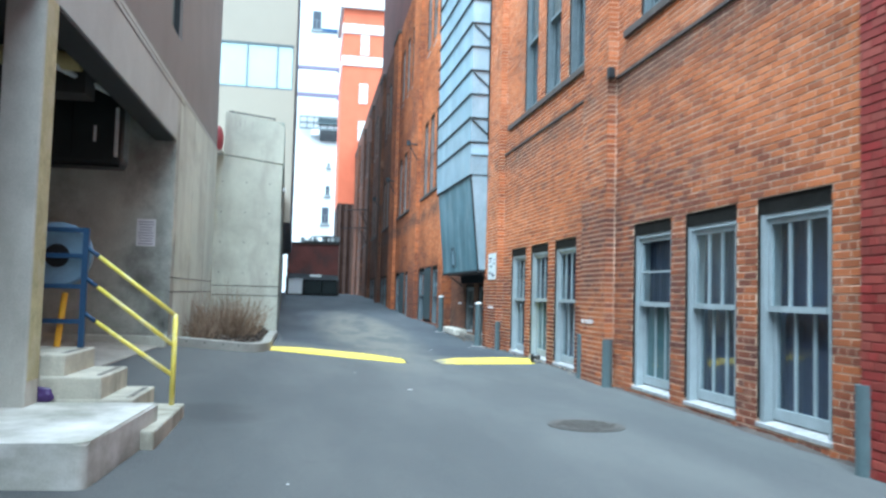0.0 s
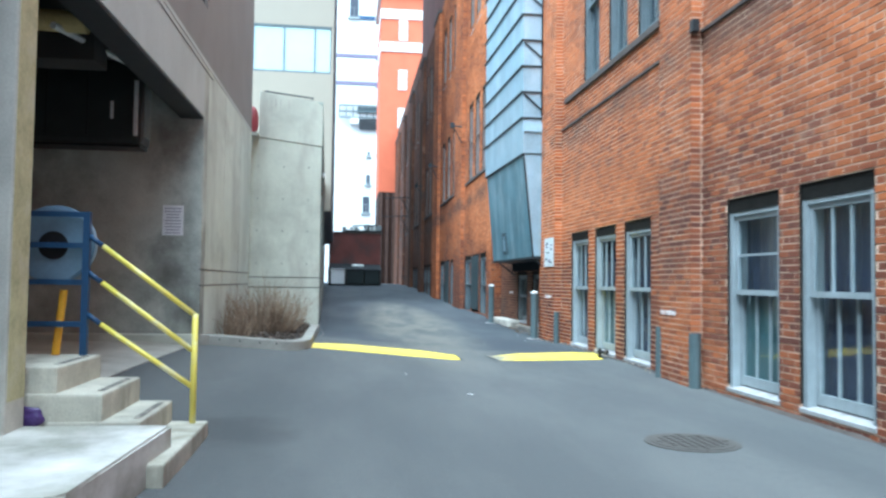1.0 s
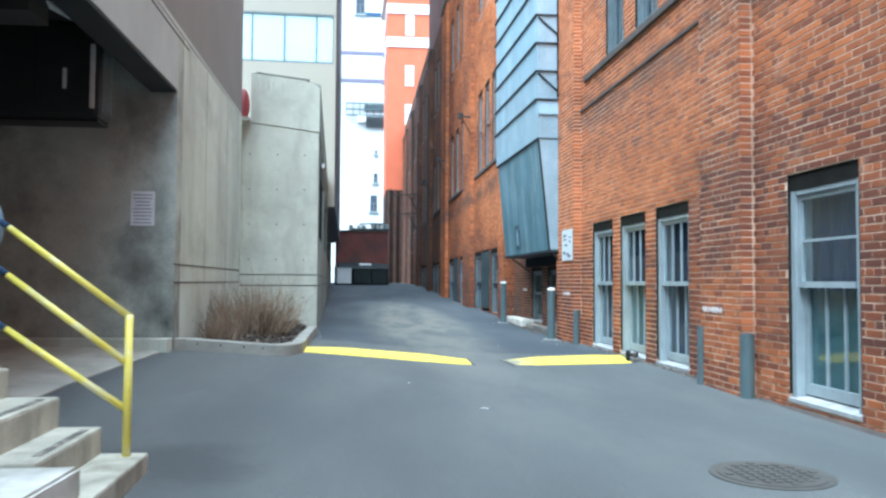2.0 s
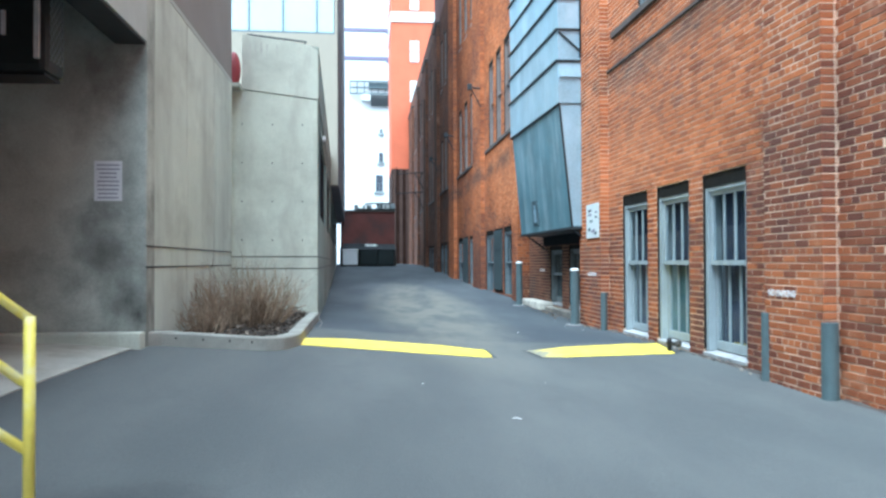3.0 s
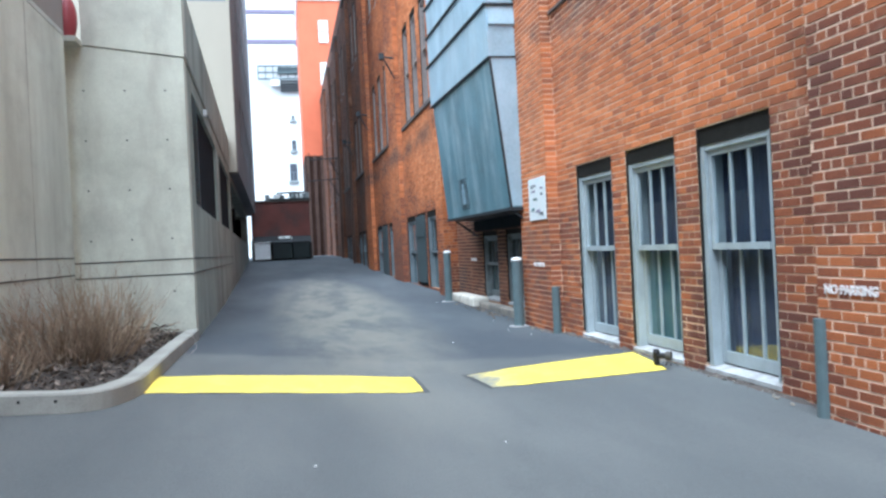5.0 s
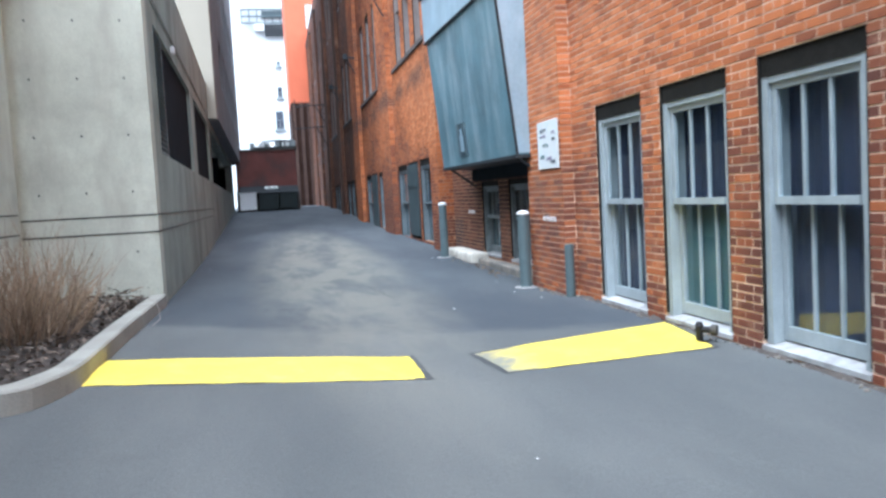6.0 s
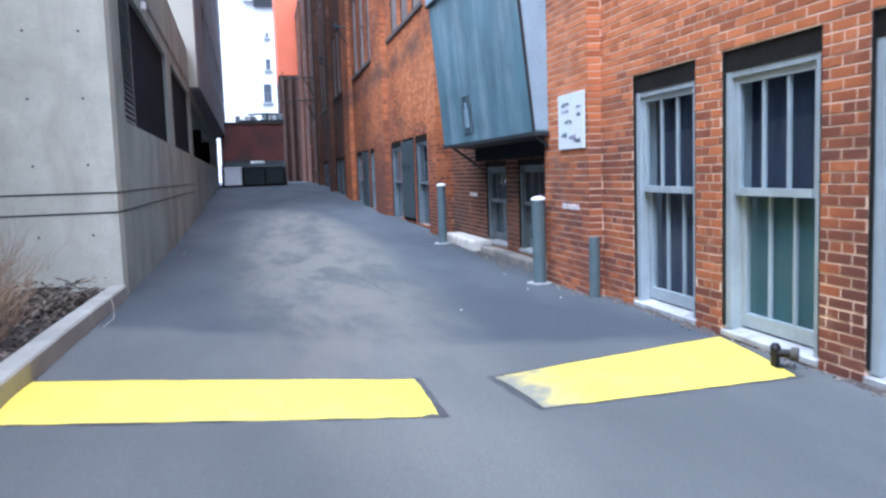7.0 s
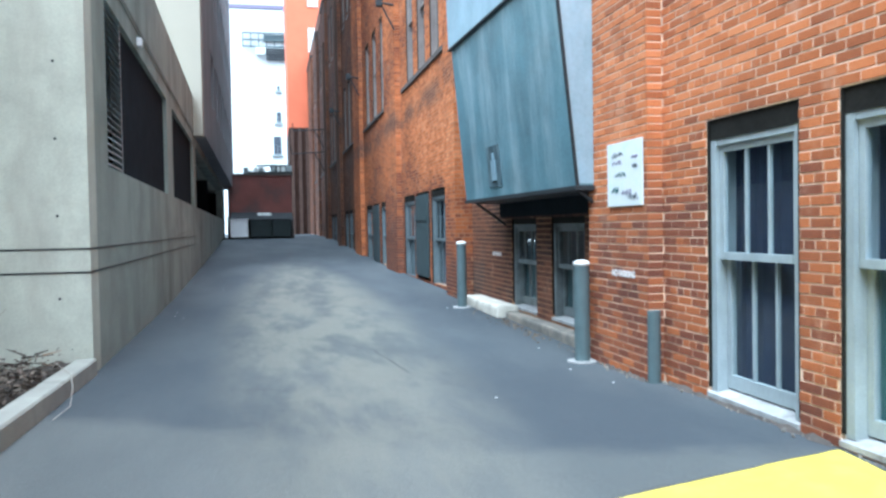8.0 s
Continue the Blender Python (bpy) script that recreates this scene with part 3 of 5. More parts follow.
UPPER = [(6.62, 8.05, 9.43), (12.3, 13.61, 14.98), (), (26.1, 27.5, 28.9), (33.4, 35.2, 37.0), (41.5, 43.3, 45.1), (49.5, 51.3, 53.1), (58.5, 60.0, 61.4), (65.4, 67.0, 68.5)]
PILASTERS = [(10.62, 11.58), (16.85, 18.1), (23.9, 24.7), (30.3, 32.3), (38.4, 40.5), (46.4, 48.4), (54.4, 57.4), (62.4, 64.2), (69.6, 74.9)]
TOP = 14.2
wall_east = thing("wall_east", "tall orange brick facade with pilasters and sash windows", "wall", kind="structure")
near_faces, mid_faces, far_faces = [], [], []
body_bm, mid_bm, far_bm = bmesh.new(), bmesh.new(), bmesh.new()
window_spots, upper_spots, third_spots = [], [], []
for n, ((y0, y1, face, centres, sill), ups) in enumerate(zip(BAYS, UPPER)):
    holes = []
    top = 2.165 if n != 2 else 1.52
    for c in centres:
        half = (FAR_W if n > 2 else WIN_W) / 2
        holes.append((c - half, c + half, sill, top))
        window_spots.append((n, face, c, sill, top))
    for c in ups:
        holes.append((c - 0.44, c + 0.44, 4.78, 7.5))
        upper_spots.append((n, face, c))
    if n >= 2:
        for c in (ups or (19.4, 21.0, 22.6)):
            holes.append((c - 0.44, c + 0.44, 10.2, 12.7))
            third_spots.append((n, face, c))
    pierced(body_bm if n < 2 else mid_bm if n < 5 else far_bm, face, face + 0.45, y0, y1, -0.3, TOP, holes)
    z_hi = 8.2 if n < 3 else TOP
    rows = brick_rows(y0, y1, -0.05, z_hi, holes, random.Random(n))
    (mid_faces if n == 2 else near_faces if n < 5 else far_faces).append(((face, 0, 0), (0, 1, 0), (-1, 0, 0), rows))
for n, (y0, y1) in enumerate(PILASTERS):
    box(body_bm if n < 2 else mid_bm if n < 5 else far_bm, XP, XB + 0.45, y0, y1, -0.3, TOP - 0.3)
    if n == 0:
        near_rows = brick_rows(y0 - 0.008, y1, -0.05, 60 * COURSE, (), random.Random(50))
        near_faces.append(((XP, 0, 0), (0, 1, 0), (-1, 0, 0), brick_rows(y0 - 0.008, y1, 60 * COURSE, 8.2, (), random.Random(50))))
    else:
        (near_faces if n < 5 else far_faces).append(((XP, 0, 0), (0, 1, 0), (-1, 0, 0), brick_rows(y0 - 0.008, y1, -0.05, 8.2 if n < 3 else TOP - 0.3, (), random.Random(50 + n))))
    (near_faces if n < 5 else far_faces).append(((XP, y0, 0), (1, 0, 0), (0, -1, 0), brick_rows(-0.008, (XR if n == 2 else XB) - XP, -0.05, 8.2 if n < 3 else TOP - 0.3)))
part("masonry", body_bm, MORTAR, wall_east, "mortar joints and core of the brick wall")
part("masonry", mid_bm, MORTAR_MID, wall_east, "darker mottled mortar core from the duct on")
part("masonry", far_bm, MORTAR_FAR, wall_east, "mortar core further along, darkened for soot and shade")
skin = new("brickwork", brick_mesh("brickwork", near_faces, BRICK))
skin.parent = wall_east
tagged(skin, "weathered orange bricks in pale mortar", kind="stuff")
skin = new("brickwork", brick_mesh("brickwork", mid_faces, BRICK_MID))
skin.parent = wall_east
tagged(skin, "brown-red infill bricks, darkened for the shade under the duct", kind="stuff")
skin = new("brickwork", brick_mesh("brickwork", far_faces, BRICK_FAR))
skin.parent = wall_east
tagged(skin, "orange bricks further along, darkened for soot and shade", kind="stuff")
# a maroon parapet storey behind the pilaster heads
part("parapet", boxed(XB + 0.05, XB + 0.5, 5.6, 50, TOP, 21), MAROON, wall_east, "dark maroon upper storey")
for y0, y1 in PILASTERS:
    part("pilaster_cap", boxed(XP - 0.06, XB + 0.3, y0 - 0.05, y1 + 0.05, TOP - 0.3, TOP - 0.1, bevel=0.02), LEDGE, wall_east)
# stone ledges below the first-floor windows and their sills
for n, (y0, y1, face, *_) in enumerate(BAYS):
    if n == 2:
        continue
    if n < 2:
        part("ledge", boxed(face - 0.035, face + 0.05, y0 + 0.01, y1 - 0.01, 4.205, 4.25, bevel=0.012), LEDGE, wall_east, "sooty projecting brick ledge")
    part("sill_course", boxed(face - 0.06, face + 0.12, y0 + 0.25, y1 - 0.3, 4.68, 4.78, bevel=0.01), LEDGE, wall_east, "dark stone window sill course")


# ---- sash windows ----
def sash_window(name, w, h, style, label, kind="structure", frame_mat=FRAME, blind=True, lint=0.15):
    """A sash window; y runs across it, x into the wall, its origin at the foot of the opening's middle."""
    win = thing(name, label, "window", "sash windows", kind)
    a, b, mid = -w / 2, w / 2, h * 0.5
    part("lintel", boxed(0.065, 0.2, a, b, h - lint, h - 0.002), LINTEL, win, "dark lintel board")
    bm = bmesh.new()
    for s in (a, b - 0.085):
        box(bm, 0.07, 0.24, s + 0.002, s + 0.083, 0.05, h - lint)
    box(bm, 0.075, 0.24, a + 0.085, b - 0.085, h - lint - 0.045, h - lint - 0.001)
    part("window_frame", bm, frame_mat, win)
    for y in (a + 0.001, b - 0.017):
        part("jamb_lining", boxed(0.046, 0.069, y, y + 0.016, 0.072, h - 0.003), LINTEL, win, "thin dark jamb strip")
    bm = bmesh.new()
    profile_y(bm, [(0.03, 0.0), (0.03, 0.035), (0.22, 0.07), (0.22, 0.0)], a + 0.003, b - 0.003)
    part("window_sill", bm, SILL, win, "chipped white sill")
    ia, ib = a + 0.085, b - 0.085
    for nm, d, z0, z1, low in (("upper_sash", 0.1, mid, h - lint - 0.045, 0.055), ("lower_sash", 0.155, 0.075, mid + 0.05, 0.1)):
        bm = bmesh.new()
        for s in (ia, ib - 0.05):
            box(bm, d, d + 0.045, s + 0.001, s + 0.049, z0, z1)
        box(bm, d + 0.001, d + 0.044, ia + 0.05, ib - 0.05, z1 - 0.05, z1 - 0.001)
        box(bm, d - 0.012 if nm == "upper_sash" else d + 0.001, d + 0.044, ia + 0.05, ib - 0.05, z0 + 0.001, z0 + low)
        sash = part(nm, bm, frame_mat, win)
        inner = ib - ia - 0.1
        if style == "cross" and nm == "upper_sash":
            part("glazing_bar", boxed(d + 0.008, d + 0.036, ia + 0.05, ib - 0.05, (z0 + z1) / 2 - 0.011, (z0 + z1) / 2 + 0.011), frame_mat, sash)
        else:
            for k in (1, 2):
                y = ia + 0.05 + inner * k / 3
                part("glazing_bar", boxed(d + 0.008, d + 0.036, y - 0.012, y + 0.012, z0 + low, z1 - 0.05), frame_mat, sash)
        pane = part("pane", boxed(d + 0.018, d + 0.024, ia + 0.045, ib - 0.045, z0 + low - 0.01, z1 - 0.045), GLASS, sash)
        pane.visible_shadow = False
    if blind:
        bm = bmesh.new()
        count = 10
        vs = []
        for k in range(count + 1):
            y = a + 0.03 + (w - 0.06) * k / count
            x = 0.225 + (0.025 if k % 2 else 0.0)
            vs.append((bm.verts.new((x, y, 0.06)), bm.verts.new((x, y, h - 0.1))))
        for (p, q), (r, s) in zip(vs, vs[1:]):
            bm.faces.new((p, r, s, q))
        part("blind", bm, BLIND, win, "dark vertical blind behind the glass")
        if style in ("teal", "cross"):
            part("board", boxed(0.206, 0.216, a + 0.1, b - 0.1, 0.1, mid - 0.02), TEAL, win, "teal board behind the lower sash")
    return win


base_win = sash_window("window", WIN_W, WIN_H, "plain", "tall sash window with pale blue-grey frame and dark blind")
teal_win = sash_window("window", WIN_W, WIN_H, "teal", "tall sash window with teal board behind the lower panes")
cross_win = sash_window("window", WIN_W, WIN_H, "cross", "tall sash window with crossbar and teal board")
# frame paint darkened for the shade under the hood, plus blotchy dark stains
low_win = sash_window("window", WIN_W, 1.29, "teal", "shaded sash window with grey frame under the duct", frame_mat=mat("shade_dark_window_paint", (0.18, 0.205, 0.21), 0.6, vary=0.3, scale=4, stain=(0.04, 0.04, 0.04), stain_amount=0.7, stain_scale=3), lint=0.1)
far_win = sash_window("window", FAR_W, WIN_H, "plain", "sash window with dull grey frame in the far facade", frame_mat=FRAME_DARK)
up_far_win = sash_window("window", 0.88, 2.72, "plain", "upper-floor sash window with dull brown-grey frame", frame_mat=FRAME_BROWN)
up_win = sash_window("window", 0.88, 2.72, "plain", "upper-floor sash window with blue-grey frame", frame_mat=FRAME_DARK)
used = set()


def put_window(src, m):
    if src in used:
        return copy_thing(src, m)
    used.add(src)
    src.matrix_world = m
    return src


for n, face, c, sill, top in window_spots:
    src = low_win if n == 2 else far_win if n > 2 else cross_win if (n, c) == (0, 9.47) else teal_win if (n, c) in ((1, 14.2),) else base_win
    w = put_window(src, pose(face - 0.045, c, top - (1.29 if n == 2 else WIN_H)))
for n, face, c in upper_spots:
    put_window(up_win if n < 2 else up_far_win, pose(face - 0.045, c, 4.78))
for n, face, c in third_spots:
    copy_thing(up_far_win, pose(face - 0.045, c, 10.0))
# shut shutters on two of the far ground windows
for c in (27.6, 35.3):
    sh = thing("window_shutter", "dark teal wooden shutter closed over a window", "shutter", "shutters")
    part("board", boxed(4.155, 4.195, c - 0.69, c + 0.69, 0.35, 2.1, bevel=0.006), SHUTTER, sh)
    part("crossbar", boxed(4.135, 4.154, c - 0.66, c + 0.66, 1.55, 1.66), SHUTTER, sh)
# rooms behind, closed and unlit
part("parapet", boxed(XB + 0.02, XB + 0.5, 50.002, 74.9, TOP, 15.2), BRICK_FAR, wall_east, "lower parapet in the same darkened far brick")
part("room_back", boxed(5.2, 5.3, 5.6, 74.9, -0.3, 14), BLIND, wall_east)

# ---- further brick buildings stepping into the alley, and the red neighbour ----
red_wall = thing("neighbour_wall", "red painted brick wall of the next building", "wall", kind="structure")
part("masonry", boxed(XP - 0.02, XB + 0.5, -14, 5.58, -0.3, 14), MORTAR_RED, red_wall)
skin = new("brickwork", brick_mesh("brickwork", [((XP - 0.02, 0, 0), (0, 1, 0), (-1, 0, 0), brick_rows(2.0, 5.58, -0.05, 6, (), random.Random(5)))], BRICK_RED))
skin.parent = red_wall
tagged(skin, "glossy red painted bricks", kind="stuff")

# ---- concrete building: dock, fascia, side wall ----
XL = -1.86
left = thing("wall_west", "board-formed concrete wall with loading dock opening", "wall", kind="structure")
part("wall", boxed(XL - 0.4, XL, 12.752, 17.4, -0.3, 4.06), CONCRETE_WEST, left)
part("wall", boxed(XL - 0.42, XL - 0.14, 17.4, 17.96, -0.3, 4.06), CONCRETE_WEST, left)
part("fascia", boxed(XL - 0.22, XL, -14, 12.448, 3.36, 4.06), CONCRETE_SMOOTH, left, "smooth concrete fascia beam over the dock")
# added dark strip paints the shade on the fascia's underside
part("fascia_shade_strip", boxed(XL - 0.3, XL - 0.012, -14, 12.44, 3.33, 3.358), DARK_STEEL, left, "dark strip painting the shade below the fascia")
part("groove", boxed(XL - 0.2, XL + 0.004, -14, 13.0, 3.985, 4.0), DARK_STEEL, left)
part("coping", boxed(XL - 0.45, XL + 0.004, -14, 17.4, 4.062, 4.12, bevel=0.004), CONCRETE_SMOOTH, left)
upper = thing("upper_wall", "grey-brown stucco upper wall", "wall", kind="structure")
hole = (11.75, 12.6, 4.85, 6.6)
bm = pierced(bmesh.new(), XL - 0.4, XL - 0.02, -14, 17.5, 4.122, 8.0, [hole])
part("wall", bm, STUCCO, upper)
win = thing("window", "narrow dark window in the stucco wall", "window", kind="structure")
bm = bmesh.new()
for y in (hole[0], hole[1] - 0.05):
    box(bm, XL - 0.2, XL - 0.06, y, y + 0.05, hole[2], hole[3])
box(bm, XL - 0.2, XL - 0.06, hole[0] + 0.05, hole[1] - 0.05, hole[2], hole[2] + 0.05)
box(bm, XL - 0.2, XL - 0.06, hole[0] + 0.05, hole[1] - 0.05, hole[3] - 0.05, hole[3])
part("window_frame", bm, DARK_STEEL, win)
part("pane", boxed(XL - 0.15, XL - 0.14, hole[0] + 0.05, hole[1] - 0.05, hole[2] + 0.05, hole[3] - 0.05), TOWER_GLASS, win)
dock = thing("dock_interior", "dim concrete loading dock under the building", "wall", kind="structure")
part("end_wall", boxed(-8.0, XL, 12.45, 12.75, -0.3, 4.06), CONCRETE_STAINED, dock, "stained concrete end wall")
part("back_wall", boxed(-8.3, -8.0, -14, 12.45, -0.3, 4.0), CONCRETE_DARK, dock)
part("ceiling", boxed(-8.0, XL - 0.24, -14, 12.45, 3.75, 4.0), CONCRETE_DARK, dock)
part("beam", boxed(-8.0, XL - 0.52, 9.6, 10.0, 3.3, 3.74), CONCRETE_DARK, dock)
bm = bmesh.new()
edge_y, edge_x = (7.75, 8.5, 10.2, 12.25), (-2.32, -2.28, -2.2, -1.95)
rows_of = []
for y in steps_of(7.75, 12.25, 0.4):
    xe = float(np.interp(y, edge_y, edge_x))
    rows_of.append([bm.verts.new((x, y, ground_z(x, y) + 0.012)) for x in [-8, -6.5, *steps_of(-5.2, xe, 0.3)[:10], xe]])
for r, q in zip(rows_of, rows_of[1:]):
    for k in range(len(r) - 1):
        bm.faces.new((r[k], r[k + 1], q[k + 1], q[k]))
lip = [bm.verts.new(r[-1].co - Vector((0, 0, 0.06))) for r in rows_of]
for k in range(len(lip) - 1):
    bm.faces.new((rows_of[k][-1], lip[k], lip[k + 1], rows_of[k + 1][-1]))
slab = tagged(new("dock_slab", mesh_of("dock_slab", bm, CONCRETE_PALE)), "pale concrete apron slab at the dock", "slab", kind="structure")
plinth = tagged(new("wall_plinth", mesh_of("wall_plinth", boxed(-8, XL - 0.002, 12.25, 12.447, -0.1, 0.5, bevel=0.02), CONCRETE)), "low concrete plinth along the end wall", "plinth", kind="structure")
# form joints on the side wall
for z in (1.34, 1.13):
    part("form_joint", boxed(XL - 0.01, XL + 0.004, 12.45, 17.38, z - 0.008, z + 0.008), DARK_STEEL, left)

for y in (14.2, 15.9):
    part("form_joint", boxed(XL - 0.01, XL + 0.003, y - 0.006, y + 0.006, 0.2, 4.05), CONCRETE_STAINED, left)
part("corner_seal", boxed(-1.99, -1.955, 17.935, 17.9585, 0.3, 3.9), CHALK, left, "pale sealant in the corner")

# the block that stands into the alley, turned slightly with the alley
SIDE = pose(-0.53, 17.96, 0, 0, 0, 1.72)
block = thing("alley_building", "low concrete building with louvred openings along the alley", "building", kind="structure", at=SIDE)
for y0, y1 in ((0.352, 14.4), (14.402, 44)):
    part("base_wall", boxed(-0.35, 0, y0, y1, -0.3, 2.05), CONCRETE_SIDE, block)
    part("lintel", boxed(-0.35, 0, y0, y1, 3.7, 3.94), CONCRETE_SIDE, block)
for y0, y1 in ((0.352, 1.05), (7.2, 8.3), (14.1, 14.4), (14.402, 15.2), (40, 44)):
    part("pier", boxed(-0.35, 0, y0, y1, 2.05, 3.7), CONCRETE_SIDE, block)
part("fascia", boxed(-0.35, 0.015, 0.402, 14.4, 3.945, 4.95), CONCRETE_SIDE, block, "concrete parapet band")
part("groove", boxed(-0.2, 0.019, 0.02, 14.4, 3.98, 4.0), DARK_STEEL, block)


def front_slab(points, y0, y1):
    bm = bmesh.new()
    a = [bm.verts.new((x, y0, z)) for x, z in points]
    b = [bm.verts.new((x, y1, z)) for x, z in points]
    bm.faces.new(a)
    bm.faces.new(b[::-1])
    for i in range(len(points)):
        bm.faces.new((a[i], b[i], b[(i + 1) % len(points)], a[(i + 1) % len(points)]))
    return bm


part("front_wall", front_slab([(-1.5, -0.3), (0.0, -0.3), (0.0, 3.93), (-1.5, 4.11)], 0.0, 0.35), CONCRETE, block)
bm = front_slab([(-1.25, 4.095), (0.012, 3.945), (0.012, 4.77), (-0.12, 4.86), (-1.25, 5.02)], -0.012, 0.4)
part("parapet", bm, CONCRETE, block, "concrete parapet with white drips")
part("roof", boxed(-8, -0.36, 0.36, 44, 3.7, 3.9), CONCRETE, block)
# black inside surfaces put the interior's darkness into the colour
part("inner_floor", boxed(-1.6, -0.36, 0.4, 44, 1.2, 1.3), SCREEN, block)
part("inner_wall", boxed(-1.7, -1.6, 0.4, 44, -0.3, 3.69), SCREEN, block, "black wall standing for the unlit interior behind the openings")
for z in (1.27, 1.07):
    part("form_joint", boxed(-0.01, 0.004, 0.0, 14.4, z - 0.008, z + 0.008), DARK_STEEL, block)
    part("form_joint", boxed(-1.46, 0.003, -0.004, 0.01, z - 0.008, z + 0.008), DARK_STEEL, block)
for y0, y1 in ((1.05, 2.15),):
    for k in range(24):
        z = 2.07 + k * 0.068
        part("slat", profile_y(bmesh.new(), [(-0.06, z + 0.05), (-0.05, z + 0.05), (-0.004, z), (-0.014, z)], y0 + 0.01, y1 - 0.04), VENT, block)
    part("louvre_post", boxed(-0.12, -0.02, y1 - 0.035, y1 + 0.03, 2.05, 3.7), VENT, block)
# unseen black cross walls, added to hide the sky behind the openings
for y in (14.6, 22.0, 30.0, 43.0):
    part("sky_blocking_wall", boxed(-1.6, -0.36, y, y + 0.1, -0.2, 3.69), SCREEN, block)
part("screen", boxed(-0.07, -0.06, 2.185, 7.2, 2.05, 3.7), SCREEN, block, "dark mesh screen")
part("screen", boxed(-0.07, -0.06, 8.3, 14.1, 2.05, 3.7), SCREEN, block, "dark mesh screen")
# tie holes in the front wall
for x in (-1.25, -0.75, -0.25):
    for z in (0.85, 1.55, 2.2, 2.85, 3.5):
        part("tie_hole", rod(bmesh.new(), (x, -0.0025, z), (x, 0.01, z), 0.013, 8), DARK_STEEL, block)
rng = random.Random(40)
for k in range(9):
    x = rng.uniform(-1.2, -0.6)
    z1 = 4.93 - 0.1 * (x + 1.25) - rng.uniform(0.02, 0.12)
    part("drip", rod(bmesh.new(), (x, -0.01, z1), (x, -0.01, z1 - rng.uniform(0.06, 0.3)), 0.013, 5, 0.002), CONCRETE_PALE, block, "white lime drip")

# glass-banded tower over the alley
tower = thing("office_tower", "cream office tower with a pale green glass band", "building", kind="structure", at=pose(-0.413, 17.96, 0, 0, 0, 1.1))
part("front", boxed(-14, -0.02, 14.42, 15.0, 3.9, 9.2), CREAM, tower)
part("front", boxed(-14, -0.02, 14.42, 15.0, 11.05, 26), CREAM, tower)
part("band_rail", boxed(-14, -0.12, 14.43, 14.6, 9.2, 9.27), FRAME_DARK, tower)
part("band_rail", boxed(-14, -0.12, 14.43, 14.6, 10.98, 11.05), FRAME_DARK, tower)
edges = [-0.12] + [-0.74 - 1.17 * k for k in range(11)]
for xb, xa in zip(edges, edges[1:]):
    part("pane", boxed(xa + 0.03, xb - 0.03, 14.5, 14.55, 9.27, 10.98), TOWER_GLASS, tower)
    part("mullion", boxed(xa - 0.03, xa + 0.03, 14.44, 14.6, 9.272, 10.978), FRAME_DARK, tower)
part("corner_post", boxed(-0.12, -0.02, 14.44, 14.6, 9.2, 11.05), CREAM, tower)
holes = [(y, y + 1.7, z, z + 1.8) for y in range(19, 42, 3) for z in (5.4, 9.2, 13.0, 16.8)]
part("side", pierced(bmesh.new(), -0.4, 0.0, 15.002, 44, 3.96, 26, holes), SLATE, tower, "slate grey side wall")
for y0, y1, z0, z1 in holes:
    part("window", boxed(-0.2, -0.15, y0, y1, z0, z1), TOWER_GLASS, tower)

part("soffit", boxed(-14, -0.401, 15.001, 43.9, 3.96, 4.1), STUCCO, tower)
part("roof", boxed(-14, -0.401, 15.001, 43.9, 25.8, 26), STUCCO, tower)

# ---- the alley's end ----
end = thing("end_block", "dark red rendered block with a sloping dark canopy closing the alley", "building", kind="structure")
part("wall", boxed(-1.45, 2.2, 58.5, 64, 0.5, 4.62), FARBRICK, end)
part("roof_edge", boxed(-1.5, 2.33, 58.44, 58.7, 4.621, 4.72), LEDGE, end)
part("base", boxed(-1.5, 2.32, 58.4, 58.49, 0.5, 2.2), LEDGE, end)
bm = bmesh.new()
v = [bm.verts.new(q) for q in ((-1.3, 57.7, 2.02), (2.2, 57.7, 1.86), (2.2, 58.45, 2.3), (-1.3, 58.45, 2.36))]
top_v = [bm.verts.new(q.co + Vector((0, 0, 0.1))) for q in v]
bm.faces.new(v[::-1])
bm.faces.new(top_v)
for i in range(4):
    bm.faces.new((v[i], v[(i + 1) % 4], top_v[(i + 1) % 4], top_v[i]))
part("canopy", bm, DARK_STEEL, end, "sloping dark canopy over the dumpsters")
for x in (-1.2, 0.5, 2.1):
    part("canopy_post", rod(bmesh.new(), (x, 57.8, 0.5), (x, 57.8, 1.98), 0.05, 8), DARK_STEEL, end)
rng = random.Random(12)
sacks = thing("sacks", "small pale sacks lying on the dark canopy", "sack")
for x in (0.35, 0.62, 0.85):
    bm = bmesh.new()
    bmesh.ops.create_icosphere(bm, subdivisions=2, radius=0.16)
    for q in bm.verts:
        q.co *= 1 + 0.3 * noise.noise(q.co * 9 + Vector((x, 0, 0)))
        q.co = Vector((q.co.x * 1.2 + x, q.co.y + 58.15, q.co.z * 0.75 + 2.29))
    part("sack", bm, WHITE_WALL, sacks)
roof_kit = thing("roof_units", "dark plant frame with pale units on the end block", "roof unit")
part("frame", boxed(-0.3, 2.25, 58.9, 60.4, 4.62, 4.86, bevel=0.02), GREEN, roof_kit)
for k in range(10):
    x = -0.55 + k * 0.28 + rng.uniform(-0.06, 0.06)
    h, w = rng.uniform(0.12, 0.34), rng.uniform(0.16, 0.34)
    bm = boxed(x, x + w, 58.95 + 0.3 * (k % 3), 59.5 + 0.3 * (k % 3), 4.862 if x > -0.3 else 4.622, 4.87 + h, bevel=0.04)
    part("unit", bm, WHITE_WALL if k % 3 else VENT, roof_kit)
